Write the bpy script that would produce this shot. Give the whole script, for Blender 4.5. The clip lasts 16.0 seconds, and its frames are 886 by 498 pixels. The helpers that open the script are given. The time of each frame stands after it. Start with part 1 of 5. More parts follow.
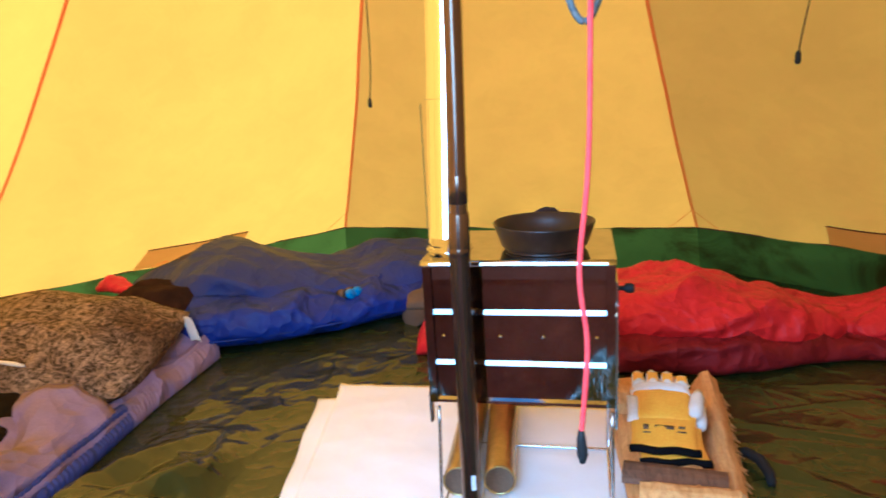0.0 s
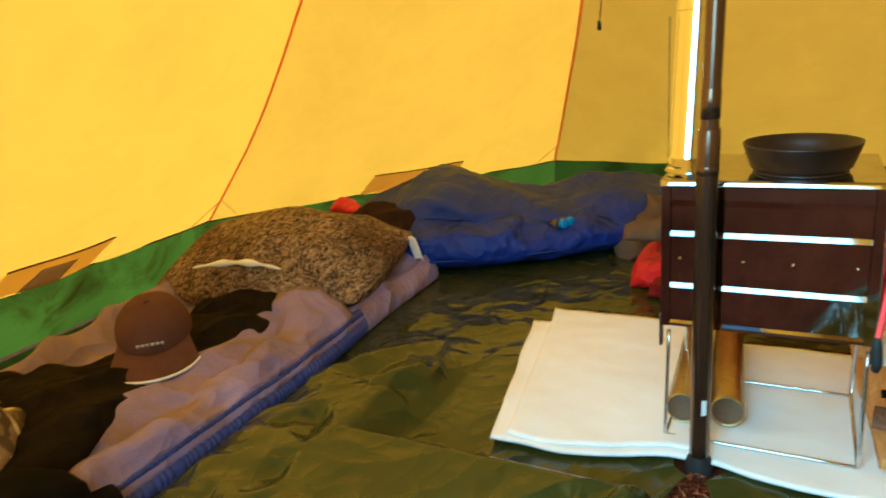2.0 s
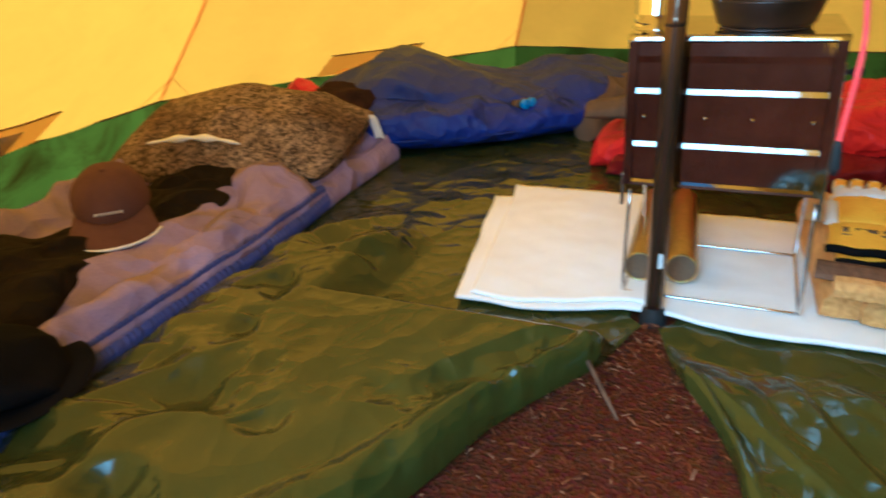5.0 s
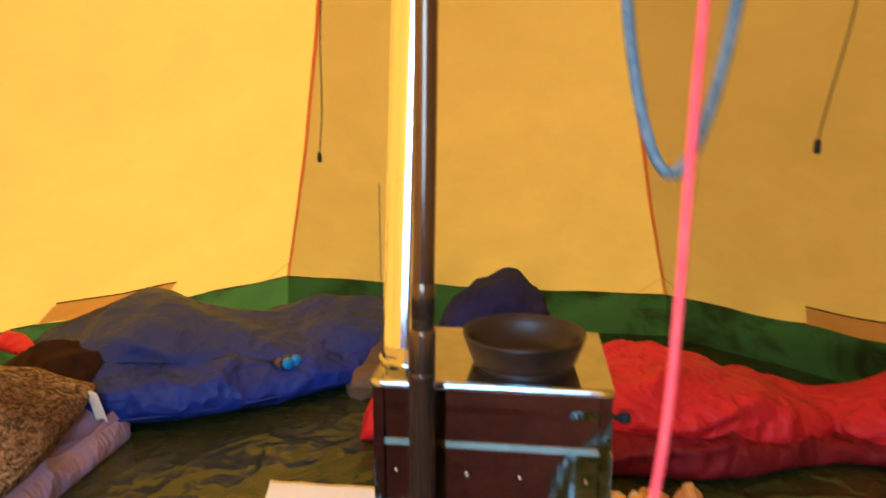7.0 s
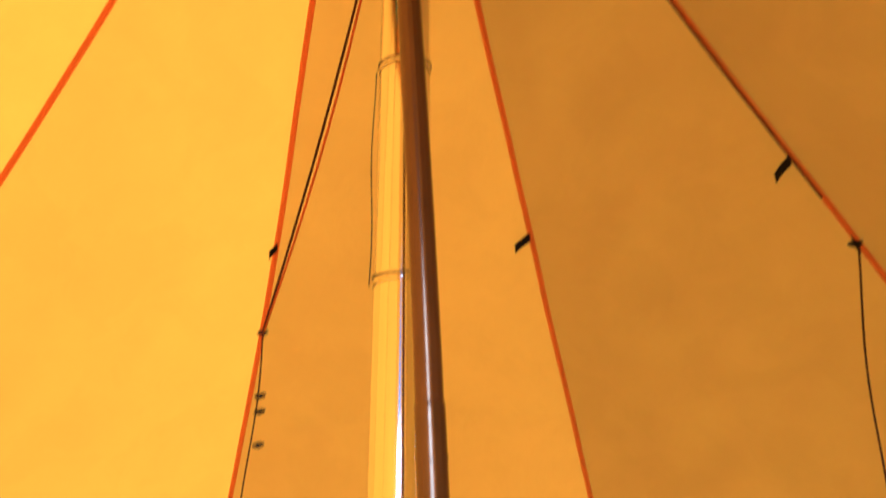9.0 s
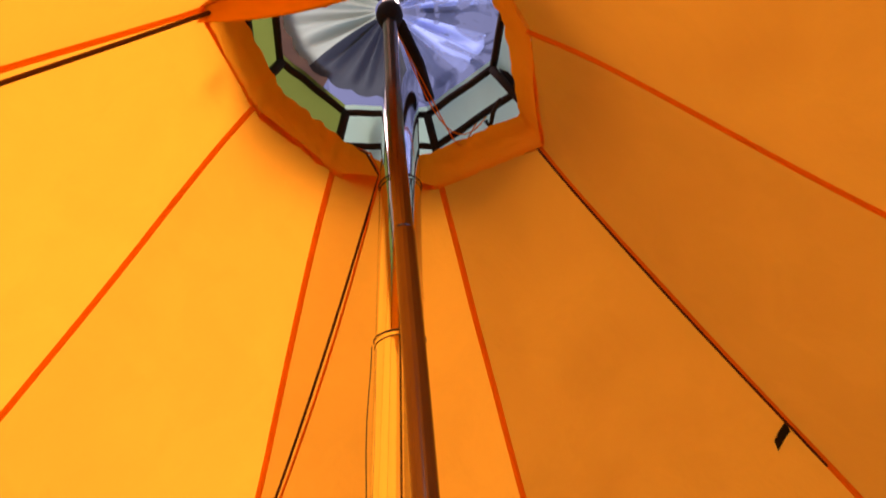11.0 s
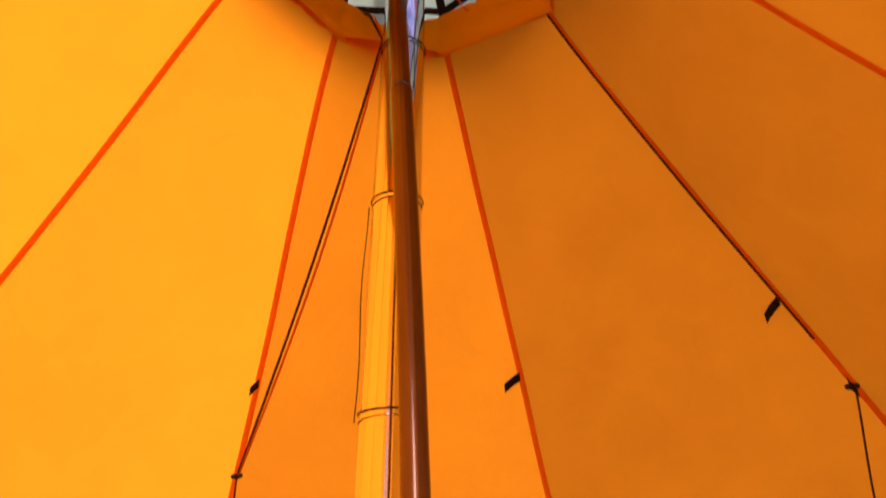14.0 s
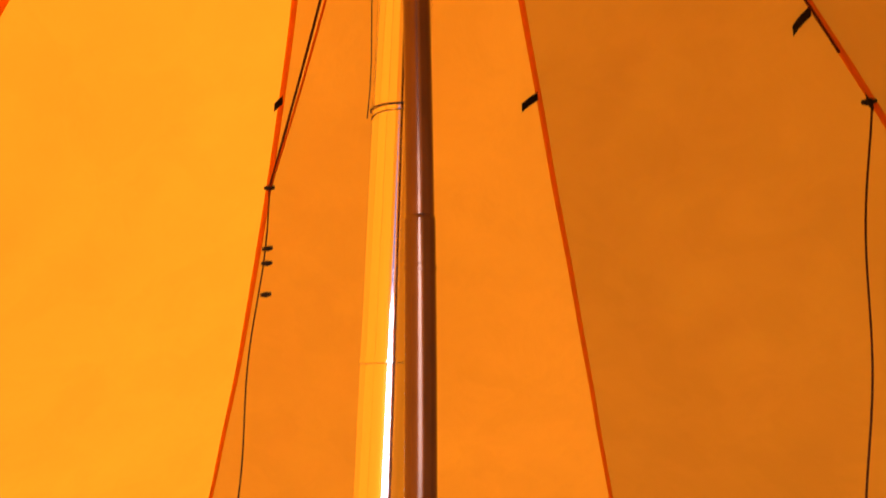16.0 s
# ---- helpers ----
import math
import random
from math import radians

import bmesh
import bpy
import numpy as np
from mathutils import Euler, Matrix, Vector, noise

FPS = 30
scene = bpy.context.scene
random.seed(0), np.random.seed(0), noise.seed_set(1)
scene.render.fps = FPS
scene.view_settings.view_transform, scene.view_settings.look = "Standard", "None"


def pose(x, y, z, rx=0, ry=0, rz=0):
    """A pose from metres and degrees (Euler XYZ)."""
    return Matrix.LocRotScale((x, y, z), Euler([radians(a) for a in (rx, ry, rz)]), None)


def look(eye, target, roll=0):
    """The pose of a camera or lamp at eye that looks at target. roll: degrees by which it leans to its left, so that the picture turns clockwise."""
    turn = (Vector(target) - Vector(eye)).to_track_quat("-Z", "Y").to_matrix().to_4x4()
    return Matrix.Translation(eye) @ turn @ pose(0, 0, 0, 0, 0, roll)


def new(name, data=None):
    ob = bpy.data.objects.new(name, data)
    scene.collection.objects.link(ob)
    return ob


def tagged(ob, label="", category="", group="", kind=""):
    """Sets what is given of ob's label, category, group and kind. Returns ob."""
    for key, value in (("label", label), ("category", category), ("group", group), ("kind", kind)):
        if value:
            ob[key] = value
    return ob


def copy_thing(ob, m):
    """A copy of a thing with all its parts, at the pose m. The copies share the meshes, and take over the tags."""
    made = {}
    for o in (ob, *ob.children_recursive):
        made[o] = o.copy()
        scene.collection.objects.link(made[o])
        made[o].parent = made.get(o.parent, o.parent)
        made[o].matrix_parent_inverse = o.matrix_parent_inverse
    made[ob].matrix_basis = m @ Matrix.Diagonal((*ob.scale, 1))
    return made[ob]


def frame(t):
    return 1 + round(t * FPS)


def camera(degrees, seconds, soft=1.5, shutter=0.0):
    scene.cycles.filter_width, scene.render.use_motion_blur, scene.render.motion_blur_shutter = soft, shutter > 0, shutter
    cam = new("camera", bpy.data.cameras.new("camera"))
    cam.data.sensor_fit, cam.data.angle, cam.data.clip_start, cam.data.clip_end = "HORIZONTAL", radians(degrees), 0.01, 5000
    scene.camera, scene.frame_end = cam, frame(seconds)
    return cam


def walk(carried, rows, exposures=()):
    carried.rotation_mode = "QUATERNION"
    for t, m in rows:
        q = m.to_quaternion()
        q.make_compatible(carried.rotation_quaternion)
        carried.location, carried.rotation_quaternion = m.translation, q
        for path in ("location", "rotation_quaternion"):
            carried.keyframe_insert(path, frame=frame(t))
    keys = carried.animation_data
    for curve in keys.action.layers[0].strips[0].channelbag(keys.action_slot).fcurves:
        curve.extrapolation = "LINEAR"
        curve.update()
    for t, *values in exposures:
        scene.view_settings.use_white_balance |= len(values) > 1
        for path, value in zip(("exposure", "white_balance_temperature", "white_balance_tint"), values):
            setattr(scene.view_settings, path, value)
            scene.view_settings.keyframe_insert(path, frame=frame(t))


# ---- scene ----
cam = camera(65.6, 16.0, 1.7, 0.5)
PATH = [
    (0, (0.241, -1.292, 0.964), (-0.162, 0.613, 0.508), -3.3),
    (0.5, (0.230, -1.308, 0.963), (-0.337, 0.554, 0.506), -4.5),
    (1, (0.206, -1.315, 0.949), (-0.520, 0.477, 0.436), -5.2),
    (1.5, (0.184, -1.334, 0.935), (-0.663, 0.390, 0.377), -6.1),
    (2, (0.159, -1.364, 0.922), (-0.754, 0.320, 0.346), -5.0),
    (2.5, (0.134, -1.397, 0.910), (-0.901, 0.202, 0.300), -5.4),
    (3, (0.119, -1.430, 0.899), (-1.006, 0.085, 0.238), -5.3),
    (3.2, (0.109, -1.446, 0.893), (-1.093, -0.002, 0.206), -5.6),
    (5.3, (0.170, -1.412, 0.824), (-0.428, 0.289, -0.042), -3.4),
    (5.5, (0.191, -1.401, 0.823), (-0.280, 0.336, -0.051), -3.0),
    (6, (0.228, -1.293, 0.848), (-0.024, 0.574, 0.176), -1.1),
    (6.2, (0.223, -1.256, 0.880), (0.006, 0.665, 0.368), -0.9),
    (6.5, (0.204, -1.176, 0.931), (0.023, 0.780, 0.555), -1.1),
    (7, (0.166, -1.000, 1.051), (-0.090, 0.946, 0.664), -0.1),
    (7.2, (0.145, -0.935, 1.109), (-0.180, 0.994, 0.694), -0.2),
    (7.5, (0.083, -0.818, 1.149), (-0.215, 1.133, 0.826), -0.4),
    (8, (0.016, -0.713, 1.228), (-0.066, 1.285, 1.217), -1.0),
    (8.5, (0.011, -0.717, 1.280), (0.000, 1.269, 1.522), -1.0),
    (9, (0.009, -0.748, 1.337), (0.074, 1.139, 1.998), -2.9),
    (9.5, (-0.014, -0.752, 1.370), (0.138, 1.032, 2.261), -5.0),
    (10, (-0.030, -0.760, 1.371), (0.123, 0.875, 2.512), -5.3),
    (10.2, (-0.035, -0.749, 1.362), (0.150, 0.866, 2.526), -6.0),
    (12.3, (-0.016, -0.769, 1.404), (0.137, 0.616, 2.838), -5.5),
    (12.5, (-0.016, -0.773, 1.395), (0.141, 0.626, 2.815), -5.0),
    (13, (-0.011, -0.760, 1.374), (0.105, 0.725, 2.709), -3.4),
    (13.5, (-0.009, -0.748, 1.357), (0.111, 0.870, 2.526), -3.2),
    (14, (0.002, -0.727, 1.332), (0.121, 0.982, 2.365), -2.9),
    (14.5, (-0.002, -0.709, 1.311), (0.114, 1.074, 2.209), -3.3),
    (15, (0.019, -0.711, 1.290), (0.094, 1.148, 2.022), -2.3),
    (15.5, (0.028, -0.712, 1.270), (0.074, 1.213, 1.810), -0.8),
    (16, (0.033, -0.732, 1.249), (0.043, 1.232, 1.627), -0.9),
]
EXPO = [(0, 1.38, 3850, -4), (1.5, 1.06, 4100, -21), (3.2, 0.9, 4300, -50), (5.3, 1.08, 4050, -13), (7.2, 1.17, 4350, -5), (9, 1.08, 5400, 20), (10.2, 1.0, 6600, 44), (12.3, 0.98, 8600, 62), (16, 0.80, 8700, 71)]
SUN, SUN_EL, SUN_AZ, SKY, DOOR = 2.95, 52, 191, 0.080, 9.0
T1Z, T2Z, T3Z, T4Z, CORDZ = 1.86, 1.855, 1.868, 1.73, 1.70
TOG1Z, TOG1D, TOG2Z, TOG2D = 0.938, (-0.080, 0.09), 0.995, (-0.066, 0.050)

walk(cam, [(t, look(e, g, r)) for t, e, g, r in PATH], EXPO)

# ---- daylight: sun beyond the bright side of the tent, open doorway behind the camera ----
world = bpy.data.worlds.new("world")
scene.world = world
world.use_nodes = True
sky = world.node_tree.nodes.new("ShaderNodeTexSky")
sky.sky_type = "NISHITA"
sky.sun_disc = False
sky.sun_elevation = radians(SUN_EL)
sky.sun_rotation = radians(90 - SUN_AZ)
back = world.node_tree.nodes["Background"]
back.inputs[1].default_value = SKY
world.node_tree.links.new(sky.outputs[0], back.inputs[0])
sun = new("sun", bpy.data.lights.new("sun", "SUN"))
sun.data.energy, sun.data.angle, sun.data.color = SUN, radians(70), (1.0, 0.93, 0.82)
sun_dir = Vector((math.cos(radians(SUN_EL)) * math.cos(radians(SUN_AZ)), math.cos(radians(SUN_EL)) * math.sin(radians(SUN_AZ)), math.sin(radians(SUN_EL))))
sun.matrix_world = look(sun_dir * 20, (0, 0, 0))
door_light = new("door_light", bpy.data.lights.new("door_light", "AREA"))
door_light.data.shape, door_light.data.size, door_light.data.size_y = "RECTANGLE", 1.0, 1.5
door_light.data.energy, door_light.data.color = DOOR, (0.66, 0.83, 1.0)
door_light.data.spread = radians(100)
door_light.matrix_world = look((-0.06, -1.85, 1.35), (0.0, 0.2, 0.25))


# ---- helpers of the scene ----
def thing(name, loc, label, category, group="", kind=""):
    ob = new(name)
    ob.location = loc
    ob.empty_display_size = 0.05
    return tagged(ob, label, category, group, kind)


def origin_of(ob):
    v = Vector((0, 0, 0))
    while ob is not None:
        v = v + ob.location
        ob = ob.parent
    return v


def mesh_of(name, data, smooth=True):
    me = bpy.data.meshes.new(name)
    if isinstance(data, bmesh.types.BMesh):
        data.to_mesh(me)
        data.free()
    else:
        me.from_pydata(data[0], [], data[1])
    me.validate()
    if smooth:
        for p in me.polygons:
            p.use_smooth = True
    me.update()
    return me


def part(name, data, material, parent=None, label="", smooth=True, kind=""):
    me = mesh_of(name, data, smooth)
    for m in (material if isinstance(material, (list, tuple)) else [material]):
        me.materials.append(m)
    ob = new(name, me)
    if parent is not None:
        ob.parent = parent
        if parent.parent is None:
            ob.matrix_parent_inverse = Matrix.Translation(-origin_of(parent))
    return tagged(ob, label, kind=kind)


def join(*sets):
    vs, fs = [], []
    for v, f in sets:
        k = len(vs)
        vs += [tuple(p) for p in v]
        fs += [tuple(i + k for i in q) for q in f]
    return vs, fs


def grid(fn, nu, nv, wrap=False):
    vs = [tuple(fn(i / (nu if wrap else nu - 1), j / (nv - 1))) for j in range(nv) for i in range(nu)]
    fs = []
    for j in range(nv - 1):
        for i in range(nu if wrap else nu - 1):
            a, b = j * nu + i, j * nu + (i + 1) % nu
            fs.append((a, b, b + nu, a + nu))
    return vs, fs


def thicken(data, t):
    """A sheet given depth: the underside lies t below it, and the rim is closed."""
    vs, fs = data
    n = len(vs)
    edges = {}
    for f in fs:
        for a, b in zip(f, f[1:] + f[:1]):
            edges[(a, b)] = 1
    rim = [(a, b) for a, b in edges if (b, a) not in edges]
    vs2 = list(vs) + [(x, y, z - t) for x, y, z in vs]
    fs2 = list(fs) + [tuple(i + n for i in reversed(f)) for f in fs] + [(b, a, a + n, b + n) for a, b in rim]
    return vs2, fs2


def tube(points, r, n=10, closed=False):
    pts = [Vector(p) for p in points]
    vs, fs = [], []
    up = Vector((0.31, 0.17, 0.93)).normalized()
    for i, p in enumerate(pts):
        d = (pts[min(i + 1, len(pts) - 1)] - pts[max(i - 1, 0)]).normalized()
        a = d.cross(up)
        a = a.normalized() if a.length > 1e-4 else d.orthogonal().normalized()
        b = d.cross(a)
        rr = r[i] if isinstance(r, (list, tuple)) else r
        vs += [tuple(p + rr * (math.cos(2 * math.pi * k / n) * a + math.sin(2 * math.pi * k / n) * b)) for k in range(n)]
    for i in range(len(pts) - 1):
        for k in range(n):
            fs.append((i * n + k, i * n + (k + 1) % n, (i + 1) * n + (k + 1) % n, (i + 1) * n + k))
    fs.append(tuple(reversed(range(n))))
    fs.append(tuple((len(pts) - 1) * n + k for k in range(n)))
    return vs, fs


def lathe(profile, n=40, at=(0, 0, 0)):
    vs, fs = [], []
    for r, z in profile:
        vs += [(at[0] + r * math.cos(2 * math.pi * k / n), at[1] + r * math.sin(2 * math.pi * k / n), at[2] + z) for k in range(n)]
    for i in range(len(profile) - 1):
        for k in range(n):
            fs.append((i * n + k, i * n + (k + 1) % n, (i + 1) * n + (k + 1) % n, (i + 1) * n + k))
    return vs, fs


def box(x0, x1, y0, y1, z0, z1, bevel=0.002):
    bm = bmesh.new()
    bmesh.ops.create_cube(bm, size=1)
    for v in bm.verts:
        v.co = ((x0 + x1) / 2 + v.co.x * (x1 - x0), (y0 + y1) / 2 + v.co.y * (y1 - y0), (z0 + z1) / 2 + v.co.z * (z1 - z0))
    if bevel:
        bmesh.ops.bevel(bm, geom=list(bm.edges), offset=bevel, segments=2, affect="EDGES")
    vs = [tuple(v.co) for v in bm.verts]
    bm.verts.index_update()
    fs = [tuple(v.index for v in f.verts) for f in bm.faces]
    bm.free()
    return vs, fs


def turned(data, m):
    return [tuple(m @ Vector(v)) for v in data[0]], data[1]


def nz(x, y, z=0.0):
    return noise.noise(Vector((x, y, z)))


def ridge(x, y, z=0.0):
    return 1 - abs(2 * noise.noise(Vector((x, y, z))))


def smooth(a, b, x):
    t = max(0.0, min(1.0, (x - a) / (b - a)))
    return t * t * (3 - 2 * t)


def spline(ps, t):
    """Catmull-Rom through tuples, t in 0..1."""
    n = len(ps) - 1
    k = min(int(t * n), n - 1)
    u = t * n - k
    p0, p1, p2, p3 = ps[max(k - 1, 0)], ps[k], ps[k + 1], ps[min(k + 2, n)]
    return tuple(0.5 * (2 * b + (c - a) * u + (2 * a - 5 * b + 4 * c - d) * u * u + (3 * b - a - 3 * c + d) * u ** 3) for a, b, c, d in zip(p0, p1, p2, p3))


def heap(spine, nu=56, nv=90, fold=0.02, scale=9.0, seed=0.0, z0=0.004, quilt=0.0, flat=2.4, ends=0.10):
    """A soft stuffed thing lying on the ground. Stations of the spine: x, y, half width, height."""
    def fn(u, v):
        e = (v - 0.5) * 2
        x, y, w, h = spline(spine, v)
        xa, ya, _, _ = spline(spine, min(v + 0.01, 1.0))
        xb, yb, _, _ = spline(spine, max(v - 0.01, 0.0))
        d = Vector((xa - xb, ya - yb, 0)).normalized()
        side = Vector((-d.y, d.x, 0))
        close = max(0.0, min(1.0, min(v, 1 - v) / ends)) if ends else 1
        close = math.sqrt(max(0.0, 1 - (1 - close) ** 2))
        a = 2 * math.pi * u
        c, s = math.cos(a), math.sin(a)
        cx = math.copysign(abs(c) ** (2 / flat), c)
        sz = math.copysign(abs(s) ** (2 / flat), s)
        wv = w * (0.35 + 0.65 * close)
        hv = h * close
        p = Vector((x, y, 0)) + side * (cx * wv) + Vector((0, 0, z0 + hv * 0.5 * (1 + sz)))
        top = smooth(-0.6, 0.5, s)
        k = fold * (1.2 * ridge(p.x * scale * 0.5 + seed, p.y * scale * 0.5, p.z * scale + seed) ** 2 - 0.6 + 0.5 * nz(p.x * scale * 1.7, p.y * scale * 1.7 + seed, p.z * scale * 1.7))
        if quilt:
            k += fold * 0.9 * (abs(math.sin(math.pi * quilt * v)) ** 0.5 - 0.7)
        n = (side * cx + Vector((0, 0, sz))).normalized()
        p += n * k * (0.25 + 0.75 * top) * (0.2 + 0.8 * close)
        p.z = max(p.z, z0)
        return p
    vs, fs = grid(fn, nu, nv, wrap=True)
    fs.append(tuple(reversed(range(nu))))
    fs.append(tuple((nv - 1) * nu + k for k in range(nu)))
    return vs, fs


def cushion(w, l, h, m, fold=0.015, seed=0.0, scale=8.0, n=44, square=5.0, pinch=0.09, soft=0.0):
    """A stuffed cushion of w by l, seams round its rim, at the pose m."""
    def side(sgn):
        def fn(u, v):
            a, b = 2 * u - 1, 2 * v - 1
            pin = 1 - pinch * (1 - a * a) * abs(b)
            pin2 = 1 - pinch * (1 - b * b) * abs(a)
            x, y = a * w / 2 * pin2, b * l / 2 * pin
            t = max(0.0, 1 - abs(a) ** square) ** 0.55 * max(0.0, 1 - abs(b) ** square) ** 0.55
            dome = (1 - 0.45 * (a * a + b * b) / 2)
            z = sgn * h / 2 * t * dome
            z += sgn * fold * t * (ridge(x * scale + seed, y * scale, sgn) ** 2 - 0.5) if t else 0
            x, y = x * (1 - soft * (a * b) ** 2), y * (1 - soft * (a * b) ** 2)
            return m @ Vector((x, y, z))
        return grid(fn, n, n)
    top, bot = side(1), side(-1)
    return join(top, (bot[0], [tuple(reversed(f)) for f in bot[1]]))


# ---- materials ----
def nodes_of(name):
    m = bpy.data.materials.new(name)
    m.use_nodes = True
    nt = m.node_tree
    return m, nt, nt.nodes["Principled BSDF"], nt.nodes["Material Output"]


def add(nt, kind, **values):
    n = nt.nodes.new(kind)
    for k, v in values.items():
        n.inputs[k.replace("_", " ")].default_value = v
    return n


def coords(nt, scale=(1, 1, 1)):
    tc = nt.nodes.new("ShaderNodeTexCoord")
    mp = nt.nodes.new("ShaderNodeMapping")
    mp.inputs["Scale"].default_value = scale
    nt.links.new(tc.outputs["Object"], mp.inputs["Vector"])
    return mp.outputs["Vector"]


def ramp(nt, fac, stops):
    r = nt.nodes.new("ShaderNodeValToRGB")
    els = r.color_ramp.elements
    while len(els) < len(stops):
        els.new(0.5)
    for e, (p, c) in zip(els, stops):
        e.position, e.color = p, (*c, 1) if len(c) == 3 else c
    nt.links.new(fac, r.inputs["Fac"])
    return r.outputs["Color"]


def mixc(nt, fac, a, b, blend="MIX"):
    n = nt.nodes.new("ShaderNodeMix")
    n.data_type, n.blend_type = "RGBA", blend
    for sock, v in ((n.inputs[0], fac), (n.inputs[6], a), (n.inputs[7], b)):
        if isinstance(v, (int, float)):
            sock.default_value = v
        elif isinstance(v, tuple):
            sock.default_value = (*v, 1) if len(v) == 3 else v
        else:
            nt.links.new(v, sock)
    return n.outputs[2]


def noise_tex(nt, vec, scale, detail=4.0, rough=0.55, distort=0.0):
    n = add(nt, "ShaderNodeTexNoise", Scale=scale, Detail=detail, Roughness=rough, Distortion=distort)
    nt.links.new(vec, n.inputs["Vector"])
    return n.outputs["Fac"]


def bump_of(nt, height, strength, distance, target, base=None):
    b = add(nt, "ShaderNodeBump", Strength=strength, Distance=distance)
    nt.links.new(height, b.inputs["Height"])
    if base is not None:
        nt.links.new(base, b.inputs["Normal"])
    if target is not None:
        nt.links.new(b.outputs["Normal"], target)
    return b.outputs["Normal"]


def surface(name, c1, c2, rough=0.7, metal=0.0, big=3.0, fine=60.0, bump=0.3, depth=0.002, sheen=0.0, coat=0.0, spread=0.12, stretch=(1, 1, 1), wrinkle=0.0, spec=None, crumple=7.0):
    """Two tints over large patches, a fine grain on top, relief and uneven gloss."""
    m, nt, bsdf, out = nodes_of(name)
    v = coords(nt, stretch)
    large = noise_tex(nt, v, big, 5.0, 0.6)
    grain = noise_tex(nt, v, fine, 3.0, 0.6)
    col = ramp(nt, large, [(0.3, c1), (0.7, c2)])
    col = mixc(nt, 0.35, col, ramp(nt, grain, [(0.25, (0.45, 0.45, 0.45)), (0.75, (0.95, 0.95, 0.95))]), "OVERLAY")
    nt.links.new(col, bsdf.inputs["Base Color"])
    rr = nt.nodes.new("ShaderNodeMapRange")
    rr.inputs["To Min"].default_value, rr.inputs["To Max"].default_value = max(0.02, rough - spread), min(1, rough + spread)
    nt.links.new(large, rr.inputs["Value"])
    nt.links.new(rr.outputs["Result"], bsdf.inputs["Roughness"])
    bsdf.inputs["Metallic"].default_value = metal
    bsdf.inputs["Sheen Weight"].default_value = sheen
    bsdf.inputs["Coat Weight"].default_value = coat
    bsdf.inputs["Specular IOR Level"].default_value = spec if spec is not None else (0.5 if rough < 0.5 or metal > 0.5 else 0.18)
    base = None
    if wrinkle:
        # crumpled cloth: flat facets that meet in sharp creases
        w = add(nt, "ShaderNodeTexNoise", Scale=crumple * 0.8, Detail=2.0)
        nt.links.new(v, w.inputs["Vector"])
        bent = mixc(nt, 0.16, v, w.outputs["Color"], "ADD")
        vo = add(nt, "ShaderNodeTexVoronoi", Scale=crumple, Detail=1.0, Roughness=0.45)
        nt.links.new(bent, vo.inputs["Vector"])
        fold = vo.outputs["Distance"]
        base = bump_of(nt, fold, 0.8, wrinkle, None)
    if bump:
        bump_of(nt, grain, bump, depth, bsdf.inputs["Normal"], base)
    elif base is not None:
        nt.links.new(base, bsdf.inputs["Normal"])
    return m


def canvas(name, through_col, face_col, fac, weave=900.0, streak=(0.9, 1.0), rough_bump=0.25, sheer=0.0, patch=0.0, dirt=None):
    """Thin tent cloth that lets the daylight through, with faint creases and stains."""
    m, nt, bsdf, out = nodes_of(name)
    nt.nodes.remove(bsdf)
    v = coords(nt)
    blot = noise_tex(nt, v, 1.6, 6.0, 0.62, 0.4)
    crease = noise_tex(nt, v, 6.0, 6.0, 0.62, 0.5)
    thread = noise_tex(nt, v, 260.0, 2.0, 0.5)
    shade = ramp(nt, blot, [(0.30, (streak[0],) * 3), (0.70, (streak[1],) * 3)])
    shade = mixc(nt, 0.06, shade, ramp(nt, crease, [(0.42, (0.55, 0.5, 0.45)), (0.52, (1, 1, 1)), (0.62, (0.8, 0.78, 0.75))]), "MULTIPLY")
    if dirt:
        soil = ramp(nt, noise_tex(nt, v, 3.4, 7.0, 0.68, 0.6), [(0.46, (1, 1, 1)), (0.66, dirt)])
        shade = mixc(nt, 1.0, shade, soil, "MULTIPLY")
    d = add(nt, "ShaderNodeBsdfDiffuse")
    t = add(nt, "ShaderNodeBsdfTranslucent")
    nt.links.new(mixc(nt, 1.0, shade, face_col, "MULTIPLY"), d.inputs["Color"])
    nt.links.new(mixc(nt, 1.0, shade, through_col, "MULTIPLY"), t.inputs["Color"])
    nrm = bump_of(nt, thread, 0.15, 0.0006, None)
    nrm = bump_of(nt, crease, rough_bump, 0.012, d.inputs["Normal"], nrm)
    nt.links.new(nrm, t.inputs["Normal"])
    mx = nt.nodes.new("ShaderNodeMixShader")
    mx.inputs[0].default_value = fac
    nt.links.new(d.outputs[0], mx.inputs[1])
    nt.links.new(t.outputs[0], mx.inputs[2])
    top = mx
    if sheer:
        # open weave: part of the sky shows between the threads
        gap = add(nt, "ShaderNodeBsdfTransparent")
        top = nt.nodes.new("ShaderNodeMixShader")
        top.inputs[0].default_value = sheer
        if patch:
            # opener and denser patches with firm edges stand in for bright sky behind
            lo, hi = max(0.0, sheer - patch), min(1.0, sheer + patch)
            nt.links.new(ramp(nt, noise_tex(nt, v, 9.0, 3.0, 0.6, 1.0), [(0.47, (lo, lo, lo)), (0.53, (hi, hi, hi))]), top.inputs[0])
        nt.links.new(mx.outputs[0], top.inputs[1])
        nt.links.new(gap.outputs[0], top.inputs[2])
    nt.links.new(top.outputs[0], out.inputs["Surface"])
    return m


